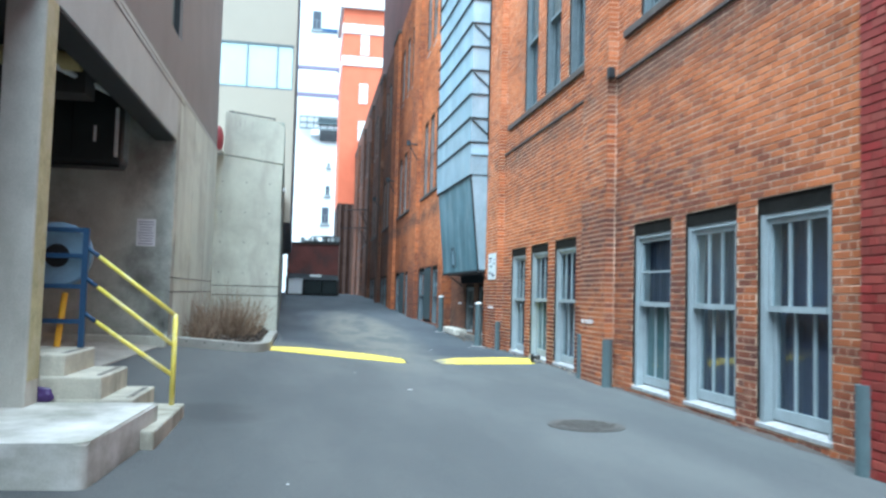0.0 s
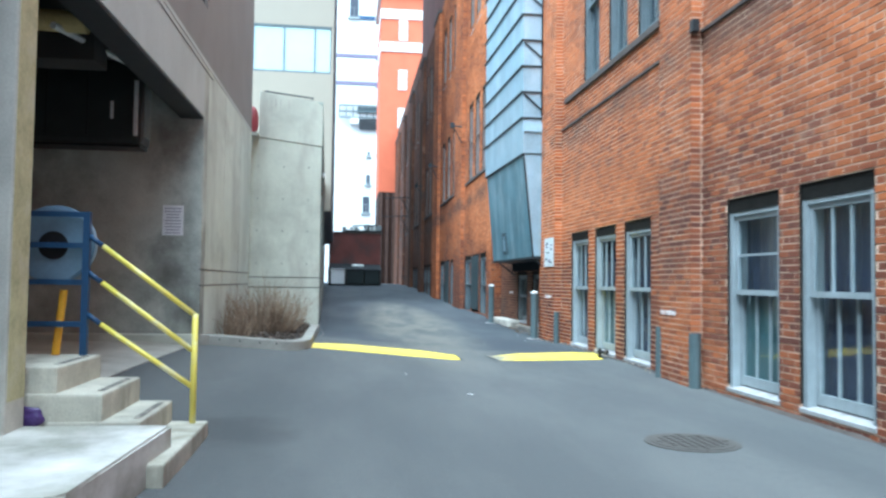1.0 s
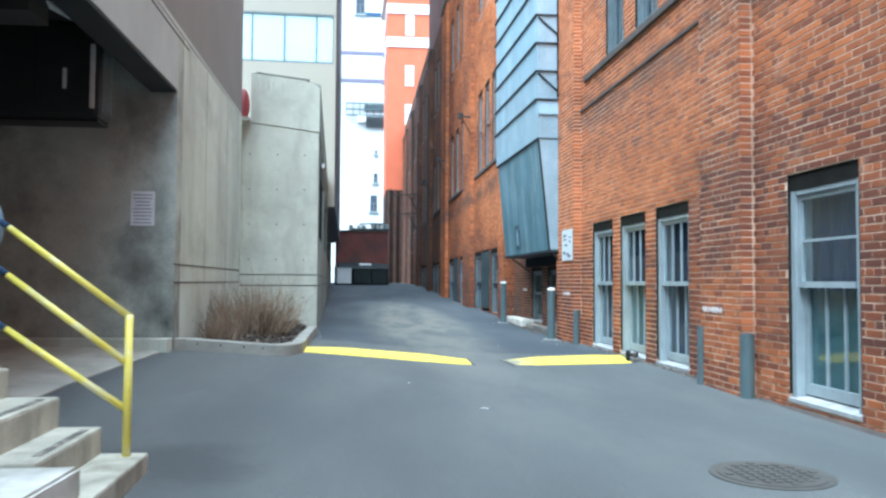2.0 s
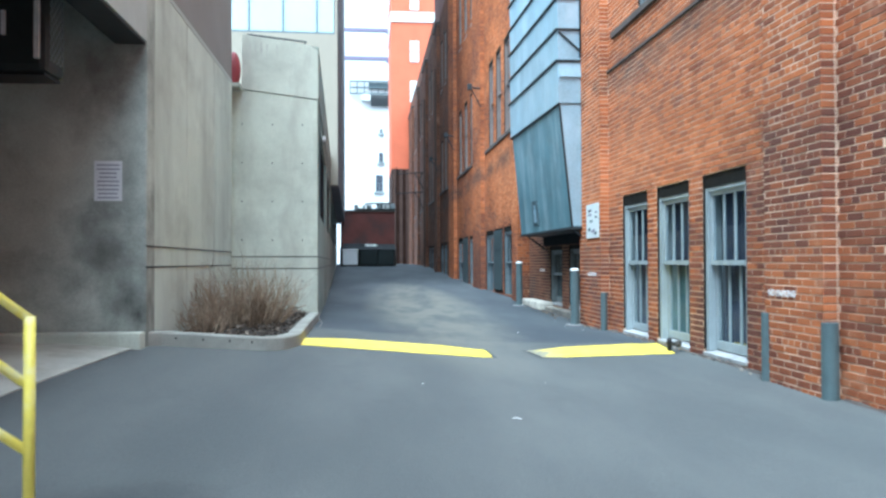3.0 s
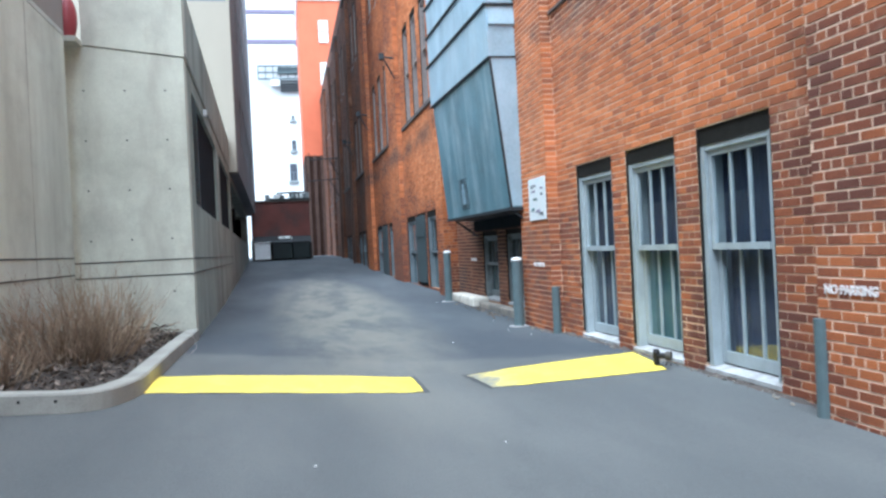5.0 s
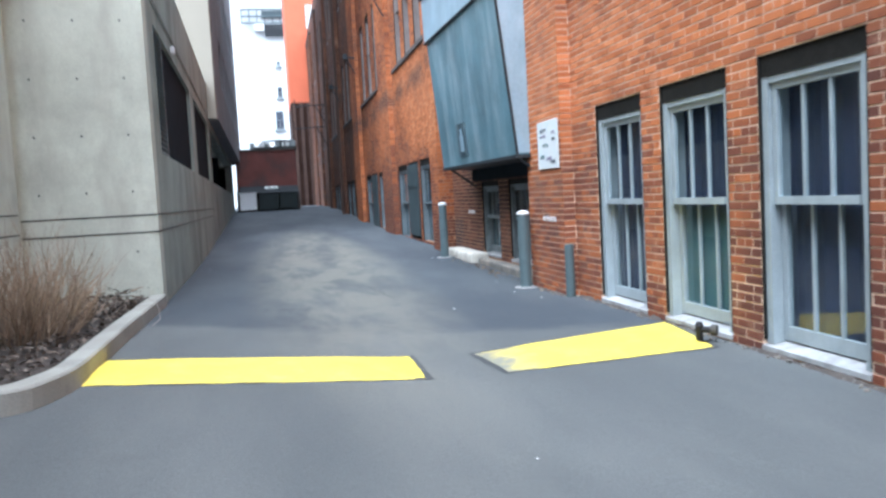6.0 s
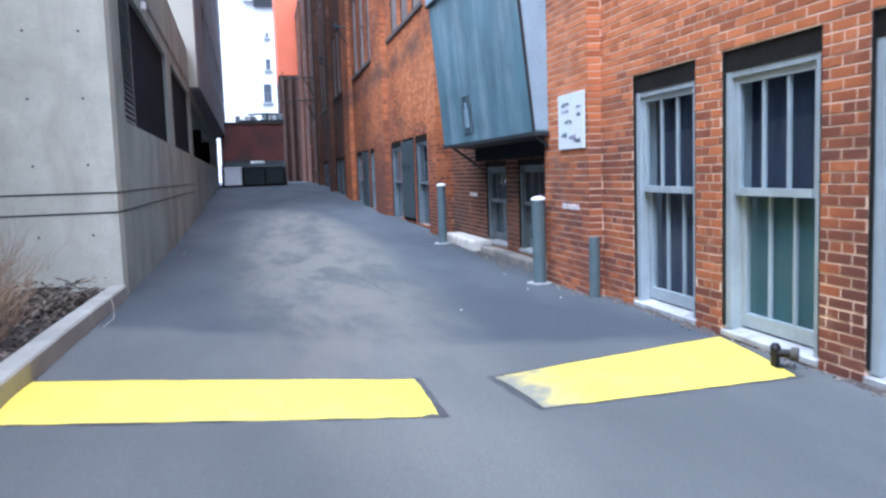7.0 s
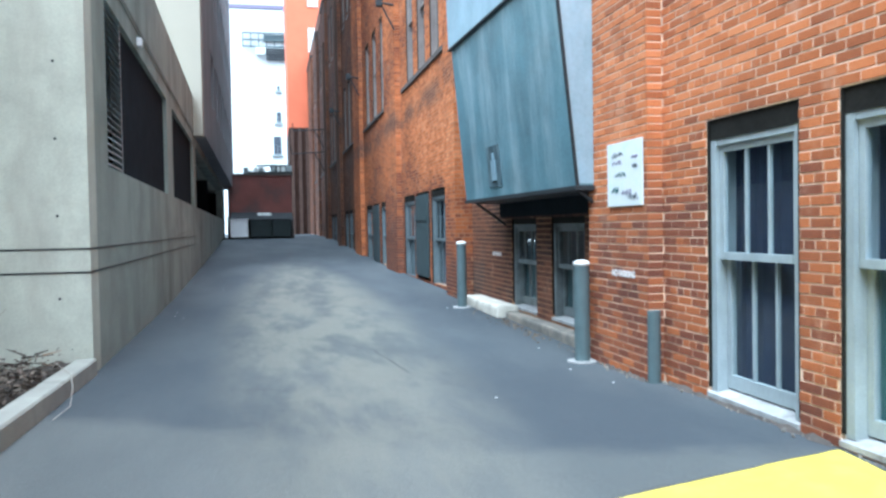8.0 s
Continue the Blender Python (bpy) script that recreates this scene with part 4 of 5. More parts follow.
part("screen_frame", boxed(1.0, 2.2, 60.0, 60.1, 4.862, 5.35, bevel=0.02), GREEN, roof_kit)
part("duct_run", rod(bmesh.new(), (0.2, 59.0, 5.2), (1.4, 59.3, 5.28), 0.07, 8), VENT, roof_kit)

# the street beyond: everything there lies far off, set out from a point in the alley
FAR_AT, FAR_BY = Vector((0.48, 5.72, 1.19)), 1.6


def far_box(x0, x1, y0, y1, z0, z1):
    lo, hi = [FAR_AT + (Vector(q) - FAR_AT) * FAR_BY for q in ((x0, y0, z0), (x1, y1, z1))]
    return boxed(lo.x, hi.x, lo.y, hi.y, lo.z, hi.z)


white = thing("white_building", "tall white rendered building with few windows and roof plant", "building", kind="structure")
part("wall", far_box(-4, 2.45, 68.6, 72, 0.0, 30), WHITE_WALL, white)
for x0, x1, z0, z1 in ((1.1, 1.68, 6.85, 8.2), (1.35, 1.7, 9.2, 10.0), (1.42, 1.66, 11.55, 11.9), (-0.23, 0.52, 23.1, 24.7)):
    w = part("window", far_box(x0, x1, 68.5, 68.599, z0, z1), VENT, white)
    part("pane", far_box(x0 + 0.05, (x0 + x1) / 2 - 0.02, 68.47, 68.499, z0 + 0.05, (z0 + z1) / 2 - 0.02), INK, w)
    part("pane", far_box((x0 + x1) / 2 + 0.02, x1 - 0.05, 68.47, 68.499, z0 + 0.05, (z0 + z1) / 2 - 0.02), INK, w)
    part("pane", far_box(x0 + 0.05, x1 - 0.05, 68.47, 68.499, (z0 + z1) / 2 + 0.02, z1 - 0.05), INK, w)
    part("window_sill", far_box(x0 - 0.12, x1 + 0.12, 68.4, 68.599, z0 - 0.14, z0 - 0.02), VENT, w)
# plant gallery: an open steel frame above a bank of louvres
for z in (14.62, 15.1, 15.6):
    part("gallery_rail", far_box(-0.95, 2.44, 68.2, 68.3, z, z + 0.09), GUARD, white)
for k in range(7):
    x = -0.95 + k * 0.56
    part("gallery_post", far_box(x, x + 0.06, 68.301, 68.36, 14.62, 15.69), GUARD, white)
part("gallery_back", far_box(0.55, 2.44, 68.45, 68.599, 15.12, 15.6), GUARD, white, "dark plant behind the gallery")
for k in range(5):
    part("louvre", far_box(0.72, 2.44, 68.3, 68.45, 13.72 + k * 0.18, 13.84 + k * 0.18), DARK_STEEL, white)
part("louvre_box", far_box(0.0, 0.66, 68.1, 68.5, 14.1, 14.6), WHITE_WALL, white, "white plant unit")
part("window_band", far_box(0.52, 2.44, 68.5, 68.599, 22.95, 23.25), BLUE_STEEL, white, "dark blue window band")
footbridge = thing("street_footbridges", "two thin dark steel walkways crossing high between the towers", "footbridge", kind="structure")
for z in (17.15, 19.4):
    deck = part("deck", far_box(-2.2, 2.5, 67.2, 67.6, z, z + 0.24), INK_PURPLE, footbridge)
    part("bracket", far_box(1.95, 2.5, 67.2, 67.6, z - 0.16, z - 0.001), INK_PURPLE, deck)
    part("handrail", far_box(-2.2, 2.5, 67.2, 67.24, z + 0.42, z + 0.46), VENT, deck)
orange = thing("orange_tower", "orange brick tower with white stone bands above sooty lower piers", "building", kind="structure")
part("wall", boxed(2.52, 12, 75, 84, 9.5, 28.2), ORANGE, orange)
part("lower_wall", boxed(2.54, 12, 75.02, 84, 0.0, 9.5), SOOT_BRICK, orange, "sooty brick lower storeys")
for k in range(4):
    x = 2.65 + k * 0.6
    part("pier", boxed(x, x + 0.25, 74.8, 75.019, 0.0, 9.5), PIPE, orange)
for z0, z1 in ((22.7, 23.6), (25.8, 26.7)):
    part("band", boxed(2.45, 12.1, 74.9, 84.1, z0, z1), WHITE_WALL, orange, "white stone band")
part("cornice", boxed(2.2, 12.3, 74.6, 84.3, 28.2, 29.2), WHITE_WALL, orange)
for z in (15.5, 19.1, 23.8):
    win = part("window", boxed(4.2, 5.0, 74.94, 74.999, z, z + 1.9), WHITE_WALL, orange)
    part("sash_bar", boxed(4.2, 5.0, 74.92, 74.939, z + 0.9, z + 0.98), FRAME, win)

# ---- behind the camera: the street's far side ----
street = thing("street_building", "plain buff building across the street behind", "building", kind="structure")
part("wall", boxed(-40, 40, -36, -30, -0.5, 11), CREAM, street)

# ---- sheet-metal duct on the facade ----
duct = thing("exhaust_duct", "weathered blue-grey sheet metal exhaust duct on the brick wall", "duct")
DY0, DY1 = 17.97, 21.95


def tapered(bm, x_low, x_top, z0, z1, y0=DY0, y1=DY1, back=4.2, skew=0.0):
    v = [bm.verts.new(p) for p in ((x_low, y0, z0), (back, y0, z0), (back, y1, z0), (x_low - skew, y1, z0), (x_top, y0, z1), (back, y0, z1), (back, y1, z1), (x_top - skew, y1, z1))]
    for f in ((0, 1, 2, 3), (7, 6, 5, 4), (0, 4, 5, 1), (1, 5, 6, 2), (2, 6, 7, 3), (3, 7, 4, 0)):
        bm.faces.new([v[i] for i in f])
    return bm


part("hood", tapered(bmesh.new(), 3.87, 3.68, 1.78, 3.95, skew=0.1), DUCT, duct, "tapering lower hood with streaks")
# paler sheet over the near side paints in the light it catches
part("lit_hood_side", tapered(bmesh.new(), 3.885, 3.685, 1.8, 3.93, DY0 - 0.006, DY0 - 0.001, 4.19), DUCT_PALE, duct, "paler sheet painting the light on the hood's near side")
rng = random.Random(4)
z = 3.952
k = 0
while z < 12:
    h = 0.553 if k else 0.76
    if k == 1:
        shoulder = bmesh.new()
        v = [shoulder.verts.new(q) for q in ((3.67, DY0 + 0.008, z - 0.32), (4.19, DY0 + 0.008, z - 0.32), (4.19, DY0 - 0.03, z - 0.3), (3.67, DY0 - 0.03, z - 0.3), (3.67, DY0 + 0.008, z - 0.03), (4.19, DY0 + 0.008, z - 0.03))]
        for f in ((0, 1, 2, 3), (3, 2, 5, 4), (0, 3, 4), (1, 5, 2)):
            shoulder.faces.new([v[i] for i in f])
        part("shoulder", shoulder, DUCT_PALE, duct, "bright sloping flashing")
    part("section", tapered(bmesh.new(), 3.66 if k else 3.66, 3.64, z, z + h - 0.03, DY0 + 0.01, DY1 + 0.02, skew=0.12), DUCT_PALE, duct)
    part("seam", tapered(bmesh.new(), 3.6, 3.6, z + h - 0.03, z + h, DY0 - 0.025, DY1 + 0.05, skew=0.12), DARK_STEEL, duct, "dark seam angle")
    if k % 2 == 1:
        part("brace", rod(bmesh.new(), (3.66, DY0 - 0.015, z + h - 0.06), (4.16, DY0 - 0.015, z + 0.06), 0.018, 6), DARK_STEEL, duct)
    z += h
    k += 1
part("seam", tapered(bmesh.new(), 3.64, 3.64, 3.93, 3.951, DY0 - 0.02, DY1 + 0.03, skew=0.12), DARK_STEEL, duct)
bm = bmesh.new()
rod(bm, (3.885, DY0 - 0.01, 1.78), (3.665, DY0 - 0.01, 3.93), 0.02, 6)
part("corner_angle", bm, DARK_STEEL, duct)
part("bottom_rim", tapered(bmesh.new(), 3.85, 3.85, 1.735, 1.779, DY0 - 0.03, DY1 + 0.02, skew=0.1), DARK_STEEL, duct)
for y in (DY0 + 0.03, DY1 - 0.05):
    part("bracket", rod(bmesh.new(), (3.9, y, 1.74), (4.34, y, 1.42), 0.02, 6), DARK_STEEL, duct)
# dark strip paints the shade of a gap between duct and pilaster
part("gap_shade_strip", boxed(4.025, 4.058, DY0 - 0.034, DY0 - 0.03, 4.75, 12), SCREEN, duct, "dark strip painting the shaded gap beside the wall")
# black plate paints the darkness of the hood's open underside
part("hood_shade_plate", boxed(3.9, 4.34, DY0 + 0.03, DY1 - 0.03, 1.725, 1.734), BLACK, duct, "black plate standing for the shade inside the hood")


def hood_plate(y0, y1, z0, z1, proud):
    """A thin plate lying on the hood's sloping front."""
    bm = bmesh.new()
    front = lambda y, z: 3.87 - (z - 1.78) * 0.19 / 2.17 - 0.1 * (y - DY0) / (DY1 - DY0)
    outer = [bm.verts.new((front(y, z) - proud, y, z)) for y, z in ((y0, z0), (y1, z0), (y1, z1), (y0, z1))]
    inner = [bm.verts.new((v.co.x + proud + 0.01, v.co.y, v.co.z)) for v in outer]
    bm.faces.new(outer)
    bm.faces.new(inner[::-1])
    for i in range(4):
        bm.faces.new((outer[i], inner[i], inner[(i + 1) % 4], outer[(i + 1) % 4]))
    return bm


hatch = part("hatch", hood_plate(20.2, 20.72, 1.9, 2.42, 0.012), HATCH, duct, "dented hatch with a torn corner")
# two paler plates paint the drip-shaped highlight on the hatch
part("highlight_plate", hood_plate(20.38, 20.56, 1.98, 2.24, 0.022), DUCT_PALE, hatch, "pale plate painting the hatch's drip highlight")
part("highlight_plate", hood_plate(20.42, 20.5, 2.245, 2.33, 0.02), DUCT_PALE, hatch, "pale plate painting the hatch's drip highlight")
# added black strip in place of the hood's shade on the recess wall
part("recess_shade_strip", boxed(4.26, 4.342, DY0 + 0.14, DY1 - 0.04, 1.525, 1.724), SCREEN, duct, "black strip standing for the shade above the recess windows")

# ---- small things along the brick wall ----
def half_guard(y, x, z1, r=0.075):
    g = thing("corner_guard", "grey-green steel guard against the brick corner", "guard", "guards")
    bm = rod(bmesh.new(), (x, y, ground_z(x, y) - 0.1), (x, y, z1), r, 16)
    part("tube", bm, GUARD, g, smooth=False)
    return g


half_guard(10.6, 4.1, 0.66, 0.07)
half_guard(11.56, 4.06, 0.68, 0.05)
half_guard(16.84, 4.1, 0.67, 0.055)
half_guard(5.55, 4.06, 0.64)


def bollard(x, y, z1):
    b = thing("bollard", "grey-green steel pipe bollard with a white crumbling cap", "bollard", "bollards")
    g = ground_z(x, y)
    part("pipe", rod(bmesh.new(), (x, y, g - 0.1), (x, y, z1 - 0.03), 0.075, 20), GUARD, b)
    bm = bmesh.new()
    bmesh.ops.create_uvsphere(bm, u_segments=16, v_segments=8, radius=0.085, matrix=Matrix.Translation((x, y, z1 - 0.03)) @ Matrix.Diagonal((1, 1, 0.45, 1)))
    part("cap", bm, CHALK, b, "white crumbling mortar cap")
    bm = rod(bmesh.new(), (x, y, g - 0.05), (x, y, g + 0.014), 0.15, 11)
    part("footing", bm, SILL, b, "ragged white footing")


bollard(3.93, 18.0, 1.05)
bollard(3.86, 22.7, 1.17)
white_plinth = tagged(new("painted_plinth", mesh_of("painted_plinth", boxed(4.02, 4.349, 21.32, 23.3, 0.0, 0.29, bevel=0.05), PLINTH)), "pale worn painted low plinth at the wall foot", "plinth", kind="structure")
infill = thing("window_ledge", "rough stone ledge below the shaded windows", "ledge", kind="structure")
part("stone", boxed(4.14, 4.349, 18.2, 21.3, -0.1, 0.205, bevel=0.03), LEDGE_STONE, infill)

sign = thing("sign_board", "white sign board with scribbled graffiti on brick", "sign")
part("board", boxed(4.034, 4.05, 16.9, 17.6, 1.56, 2.13, bevel=0.004), BOARD, sign)
rng = random.Random(21)
for y0, y1, z, tall, material in ((17.5, 17.27, 2.02, 0.03, INK), (17.48, 17.3, 1.95, 0.02, INK_PURPLE), (17.42, 17.2, 1.84, 0.022, TEAL), (17.3, 17.1, 1.68, 0.03, INK_PURPLE), (17.16, 16.98, 1.64, 0.028, INK),
                                  (17.08, 16.98, 1.98, 0.018, INK_PURPLE), (17.08, 16.98, 1.9, 0.018, INK), (17.5, 17.35, 1.7, 0.03, TEAL)):
    bm = bmesh.new()
    p = Vector((4.0315, y0, z))
    for s in range(9):
        q = Vector((4.0315, y0 + (y1 - y0) * (s + 1) / 9 + rng.uniform(-0.012, 0.012), z + tall * (1 if s % 2 else -1) * rng.uniform(0.4, 1.1)))
        rod(bm, p, q, 0.004, 4)
        p = q
    part("scribble", bm, material, sign)


def lettering(name, text, size, m, material):
    cu = bpy.data.curves.new(name, "FONT")
    cu.body, cu.size, cu.extrude, cu.offset = text, size, 0.001, 0.0035
    tmp = new(name + "_shape", cu)
    me = bpy.data.meshes.new_from_object(tmp.evaluated_get(bpy.context.evaluated_depsgraph_get()))
    bpy.data.objects.remove(tmp)
    me.materials.clear()
    me.materials.append(material)
    ob = new(name, me)
    ob.matrix_world = m
    return ob


# the letters face the alley, reading towards the camera's right
def stencil(y, z, x):
    m = Matrix.Translation((x, y, z)) @ Matrix(((0, 0, -1, 0), (-1, 0, 0, 0), (0, 1, 0, 0), (0, 0, 0, 1)))
    return tagged(lettering("stencil_lettering", "NO PARKING", 0.078, m, STENCIL), "white stencilled parking words on brick", "lettering", "stencils")


stencil(11.5, 0.85, 4.047)
stencil(17.55, 0.93, 4.047)
stencil(22.6, 0.95, 4.337)

pipe = thing("standpipe", "small black iron standpipe fitting at the wall foot", "pipe")
gz = ground_z(3.99, 13.8)
part("stem", rod(bmesh.new(), (3.99, 13.8, gz - 0.05), (3.99, 13.8, gz + 0.13), 0.028, 14), BLACK, pipe)
part("flange", rod(bmesh.new(), (3.99, 13.8, gz - 0.02), (3.99, 13.8, gz + 0.015), 0.06, 14), BLACK, pipe)
part("outlet", rod(bmesh.new(), (3.97, 13.82, gz + 0.1), (4.06, 13.74, gz + 0.1), 0.026, 14), BLACK, pipe)
part("cap", rod(bmesh.new(), (4.06, 13.74, gz + 0.1), (4.09, 13.71, gz + 0.1), 0.042, 14), IRON, pipe, "iron outlet cap")
part("bonnet", rod(bmesh.new(), (3.99, 13.8, gz + 0.13), (3.99, 13.8, gz + 0.16), 0.036, 14, 0.02), BLACK, pipe)
# thin rod draws the whitish mortar line in the pilaster corner
cable = tagged(new("corner_mortar_line", mesh_of("corner_mortar_line", rod(bmesh.new(), (4.175, 10.608, 0.1), (4.175, 10.608, 4.15), 0.004, 6), MORTAR)), "thin whitish mortar line down the pilaster corner", "cable")
part("bracket", boxed(4.03, 4.12, 10.51, 10.608, 4.2, 4.35, bevel=0.01), DARK_STEEL, wall_east)

for y0, y1, x in ((5.7, 10.55, 4.2), (11.65, 13.4, 4.2), (14.8, 16.75, 4.2), (16.9, 17.7, 4.06)):
    bm = bmesh.new()
    prev = None
    rngf = random.Random(int(y0 * 10))
    for k in range(25):
        y = y0 + (y1 - y0) * k / 24
        g = ground_z(4.0, y)
        w = rngf.uniform(0.015, 0.06)
        trio = (bm.verts.new((x + 0.01, y, g - 0.05)), bm.verts.new((x - 0.012, y, g + w * 0.7)), bm.verts.new((x - 0.012 - w, y, g - 0.01)))
        if prev:
            for i in range(3):
                bm.faces.new((prev[i], trio[i], trio[(i + 1) % 3], prev[(i + 1) % 3]))
        prev = trio
    # dark colour carries both dirt and the contact shade at the foot
    part("mortar_fillet", bm, LEDGE, wall_east, "crumbling fillet at the wall foot, dark for dirt and contact shade")

# ---- speed humps, manhole, litter ----
def hump(name, corners, label, worn=None):
    """A low rounded hump over a four-sided plan: near left, near right, far right, far left."""
    nl, nr, fr, fl = [Vector(c) for c in corners]
    t = thing(name, label, "speed hump", "speed humps")
    def sheet(u0, u1, material, nm):
        bm = bmesh.new()
        grid = []
        for i in range(25):
            u = u0 + (u1 - u0) * i / 24
            row = []
            for j in range(13):
                v = j / 12
                p = nl.lerp(nr, u).lerp(fl.lerp(fr, u), v)
                edge = min(1.0, 4 * u + 0.02, 4 * (1 - u) + 0.02) ** 0.5
                z = ground_z(p.x, p.y) + 0.004 + 0.055 * math.sin(math.pi * v) ** 0.75 * edge
                row.append(bm.verts.new((p.x + 0.008 * noise.noise(p.to_3d() * 9), p.y + 0.012 * noise.noise(p.to_3d() * 7), z)))
            grid.append(row)
        for a, b in zip(grid, grid[1:]):
            for j in range(12):
                bm.faces.new((a[j], b[j], b[j + 1], a[j + 1]))
        rim = [bm.verts.new((v.co.x, v.co.y, v.co.z - 0.05)) for v in [r[0] for r in grid]]
        for i in range(24):
            bm.faces.new((grid[i][0], grid[i + 1][0], rim[i + 1], rim[i]))
        part(nm, bm, material, t, smooth=True)
    bm = bmesh.new()
    mid = (nl + nr + fr + fl) / 4
    ring = [c + (c - mid).normalized() * 0.045 for c in (nl, nr, fr, fl)]
    vs = []
    for a, b in zip(ring, ring[1:] + ring[:1]):
        for k in range(12):
            q = a.lerp(b, k / 12) + Vector((0.02 * noise.noise(Vector((a.x + k, a.y, 3))), 0.03 * noise.noise(Vector((a.x, a.y + k, 5)))))
            vs.append(bm.verts.new((q.x, q.y, ground_z(q.x, q.y) + 0.004)))
    hub = bm.verts.new((mid.x, mid.y, ground_z(mid.x, mid.y) + 0.01))
    for a, b in zip(vs, vs[1:] + vs[:1]):
        bm.faces.new((a, b, hub))
    part("asphalt_skirt", bm, TAR, t, "dark ragged asphalt edge")
    sheet(0, 1, YELLOW_FADING if worn else YELLOW, "painted_hump")


hump("speed_hump", [(-0.5, 13.55), (1.77, 13.56), (1.78, 14.35), (-0.5, 14.4)], "bright yellow painted asphalt speed hump by the planter")
hump("speed_hump", [(2.36, 13.54), (3.98, 13.58), (4.17, 14.72), (2.28, 14.25)], "yellow speed hump with a worn end by the windows", worn=True)

mh = thing("manhole_cover", "round dark cast iron manhole cover in the asphalt", "manhole cover")
mz = ground_z(2.75, 7.66)
part("ring", rod(bmesh.new(), (2.75, 7.66, mz - 0.05), (2.75, 7.66, mz + 0.006), 0.36, 40), IRON, mh)
part("lid", rod(bmesh.new(), (2.75, 7.66, mz - 0.04), (2.75, 7.66, mz + 0.011), 0.315, 40), IRON, mh)
stud = mesh_of("tread_stud", boxed(-0.02, 0.02, -0.02, 0.02, 0, 0.006), IRON)
for i in range(-4, 5):
    for j in range(-4, 5):
        if i * i + j * j < 17:
            ob = new("tread_stud", stud)
            ob.location, ob.parent = (2.75 + i * 0.066, 7.66 + j * 0.066, mz + 0.0105), mh
rng = random.Random(8)
scrap = thing("paper_scrap", "torn white paper scrap lying on asphalt", "litter")
bm = bmesh.new()
z0 = ground_z(1.38, 10.07)
vs = [bm.verts.new((1.38 + a, 10.07 + b, z0 + 0.006 + c)) for a, b, c in ((-0.03, 0.012, 0), (0.0, -0.008, 0.004), (0.033, -0.03, 0), (0.03, -0.012, 0.005), (0.0, 0.01, 0.01), (-0.026, 0.026, 0.002))]
bm.faces.new(vs)
bmesh.ops.solidify(bm, geom=bm.faces[:], thickness=0.002)
part("sheet", bm, LITTER, scrap)
specks = bmesh.new()
for k in range(20):
    x, y = rng.uniform(-0.3, 4.0), rng.uniform(3.5, 30)
    if k % 2:
        x = rng.choice((rng.uniform(3.6, 4.1), rng.uniform(-0.5, -0.2)))
        y = rng.uniform(14.5, 30)
    z0, s = ground_z(x, y), rng.uniform(0.004, 0.011)
    box(specks, x - s, x + s, y - s * 0.7, y + s * 0.7, z0 + 0.001, z0 + s * 0.5)
grit = tagged(new("grit", mesh_of("grit", specks, LITTER)), "pale grit and crumbs along the alley edges", "litter", kind="stuff")

# broken mortar and dead leaves along the foot of the brick wall
rng = random.Random(63)
bm = bmesh.new()
for k in range(150):
    y = rng.uniform(11.7, 17.8) if k < 100 else rng.uniform(18.2, 22.8)
    wall_x = 4.06 if y > 16.85 and y < 18.1 else 4.2 if y < 16.85 else 4.08
    x, r = wall_x - 0.02 - abs(rng.gauss(0, 0.035)), rng.uniform(0.005, 0.016)
    m = Matrix.Translation((x, y, ground_z(x, y) + r * 0.5)) @ Euler((rng.uniform(0, 3), rng.uniform(0, 3), rng.uniform(0, 3))).to_matrix().to_4x4() @ Matrix.Diagonal((r, r * rng.uniform(0.8, 2.2), r * 0.7, 1))
    bmesh.ops.create_icosphere(bm, subdivisions=1, radius=1.0, matrix=m)
tagged(new("rubble", mesh_of("rubble", bm, LEDGE_STONE)), "crumbs of broken pale mortar along the wall foot", "rubble", kind="stuff")
bm = bmesh.new()
for k in range(130):
    y = rng.gauss(20.6, 1.0)
    x, r = 4.07 - abs(rng.gauss(0, 0.1)), rng.uniform(0.012, 0.03)
    m = Matrix.Translation((x, y, ground_z(x, y) + rng.uniform(0.008, 0.025))) @ Euler((rng.uniform(-0.5, 0.5), rng.uniform(-0.5, 0.5), rng.uniform(0, 6.3))).to_matrix().to_4x4()
    bm.faces.new([bm.verts.new(m @ Vector(q)) for q in ((-r, 0, 0), (0, -r * 0.5, 0.005), (r, 0, 0), (0, r * 0.5, 0.008))])
tagged(new("dead_leaves", mesh_of("dead_leaves", bm, DRY_LEAF)), "dry brown leaves blown against the shaded ledge", "leaves", kind="stuff")

# cracks in the newer asphalt
rng = random.Random(31)
for pts in (((1.3, 20.3), (1.69, 19.95), (2.04, 19.3), (2.2, 17.9)), ((2.04, 19.3), (2.6, 19.0), (3.0, 19.2)), ((0.6, 17.2), (0.9, 17.25), (1.1, 17.2))):
    bm = bmesh.new()
    fine = []
    for (xa, ya), (xb, yb) in zip(pts, pts[1:]):
        for k in range(5):
            fine.append((xa + (xb - xa) * k / 5 + rng.uniform(-0.03, 0.03), ya + (yb - ya) * k / 5))
    fine.append(pts[-1])
    prev = None
    for x, y in fine:
        w = rng.uniform(0.003, 0.011)
        pair = (bm.verts.new((x - w, y, ground_z(x, y) + 0.003)), bm.verts.new((x + w, y + 0.01, ground_z(x, y) + 0.003)))
        if prev:
            bm.faces.new((prev[0], prev[1], pair[1], pair[0]))
        prev = pair
    part("crack", bm, TAR, ground)

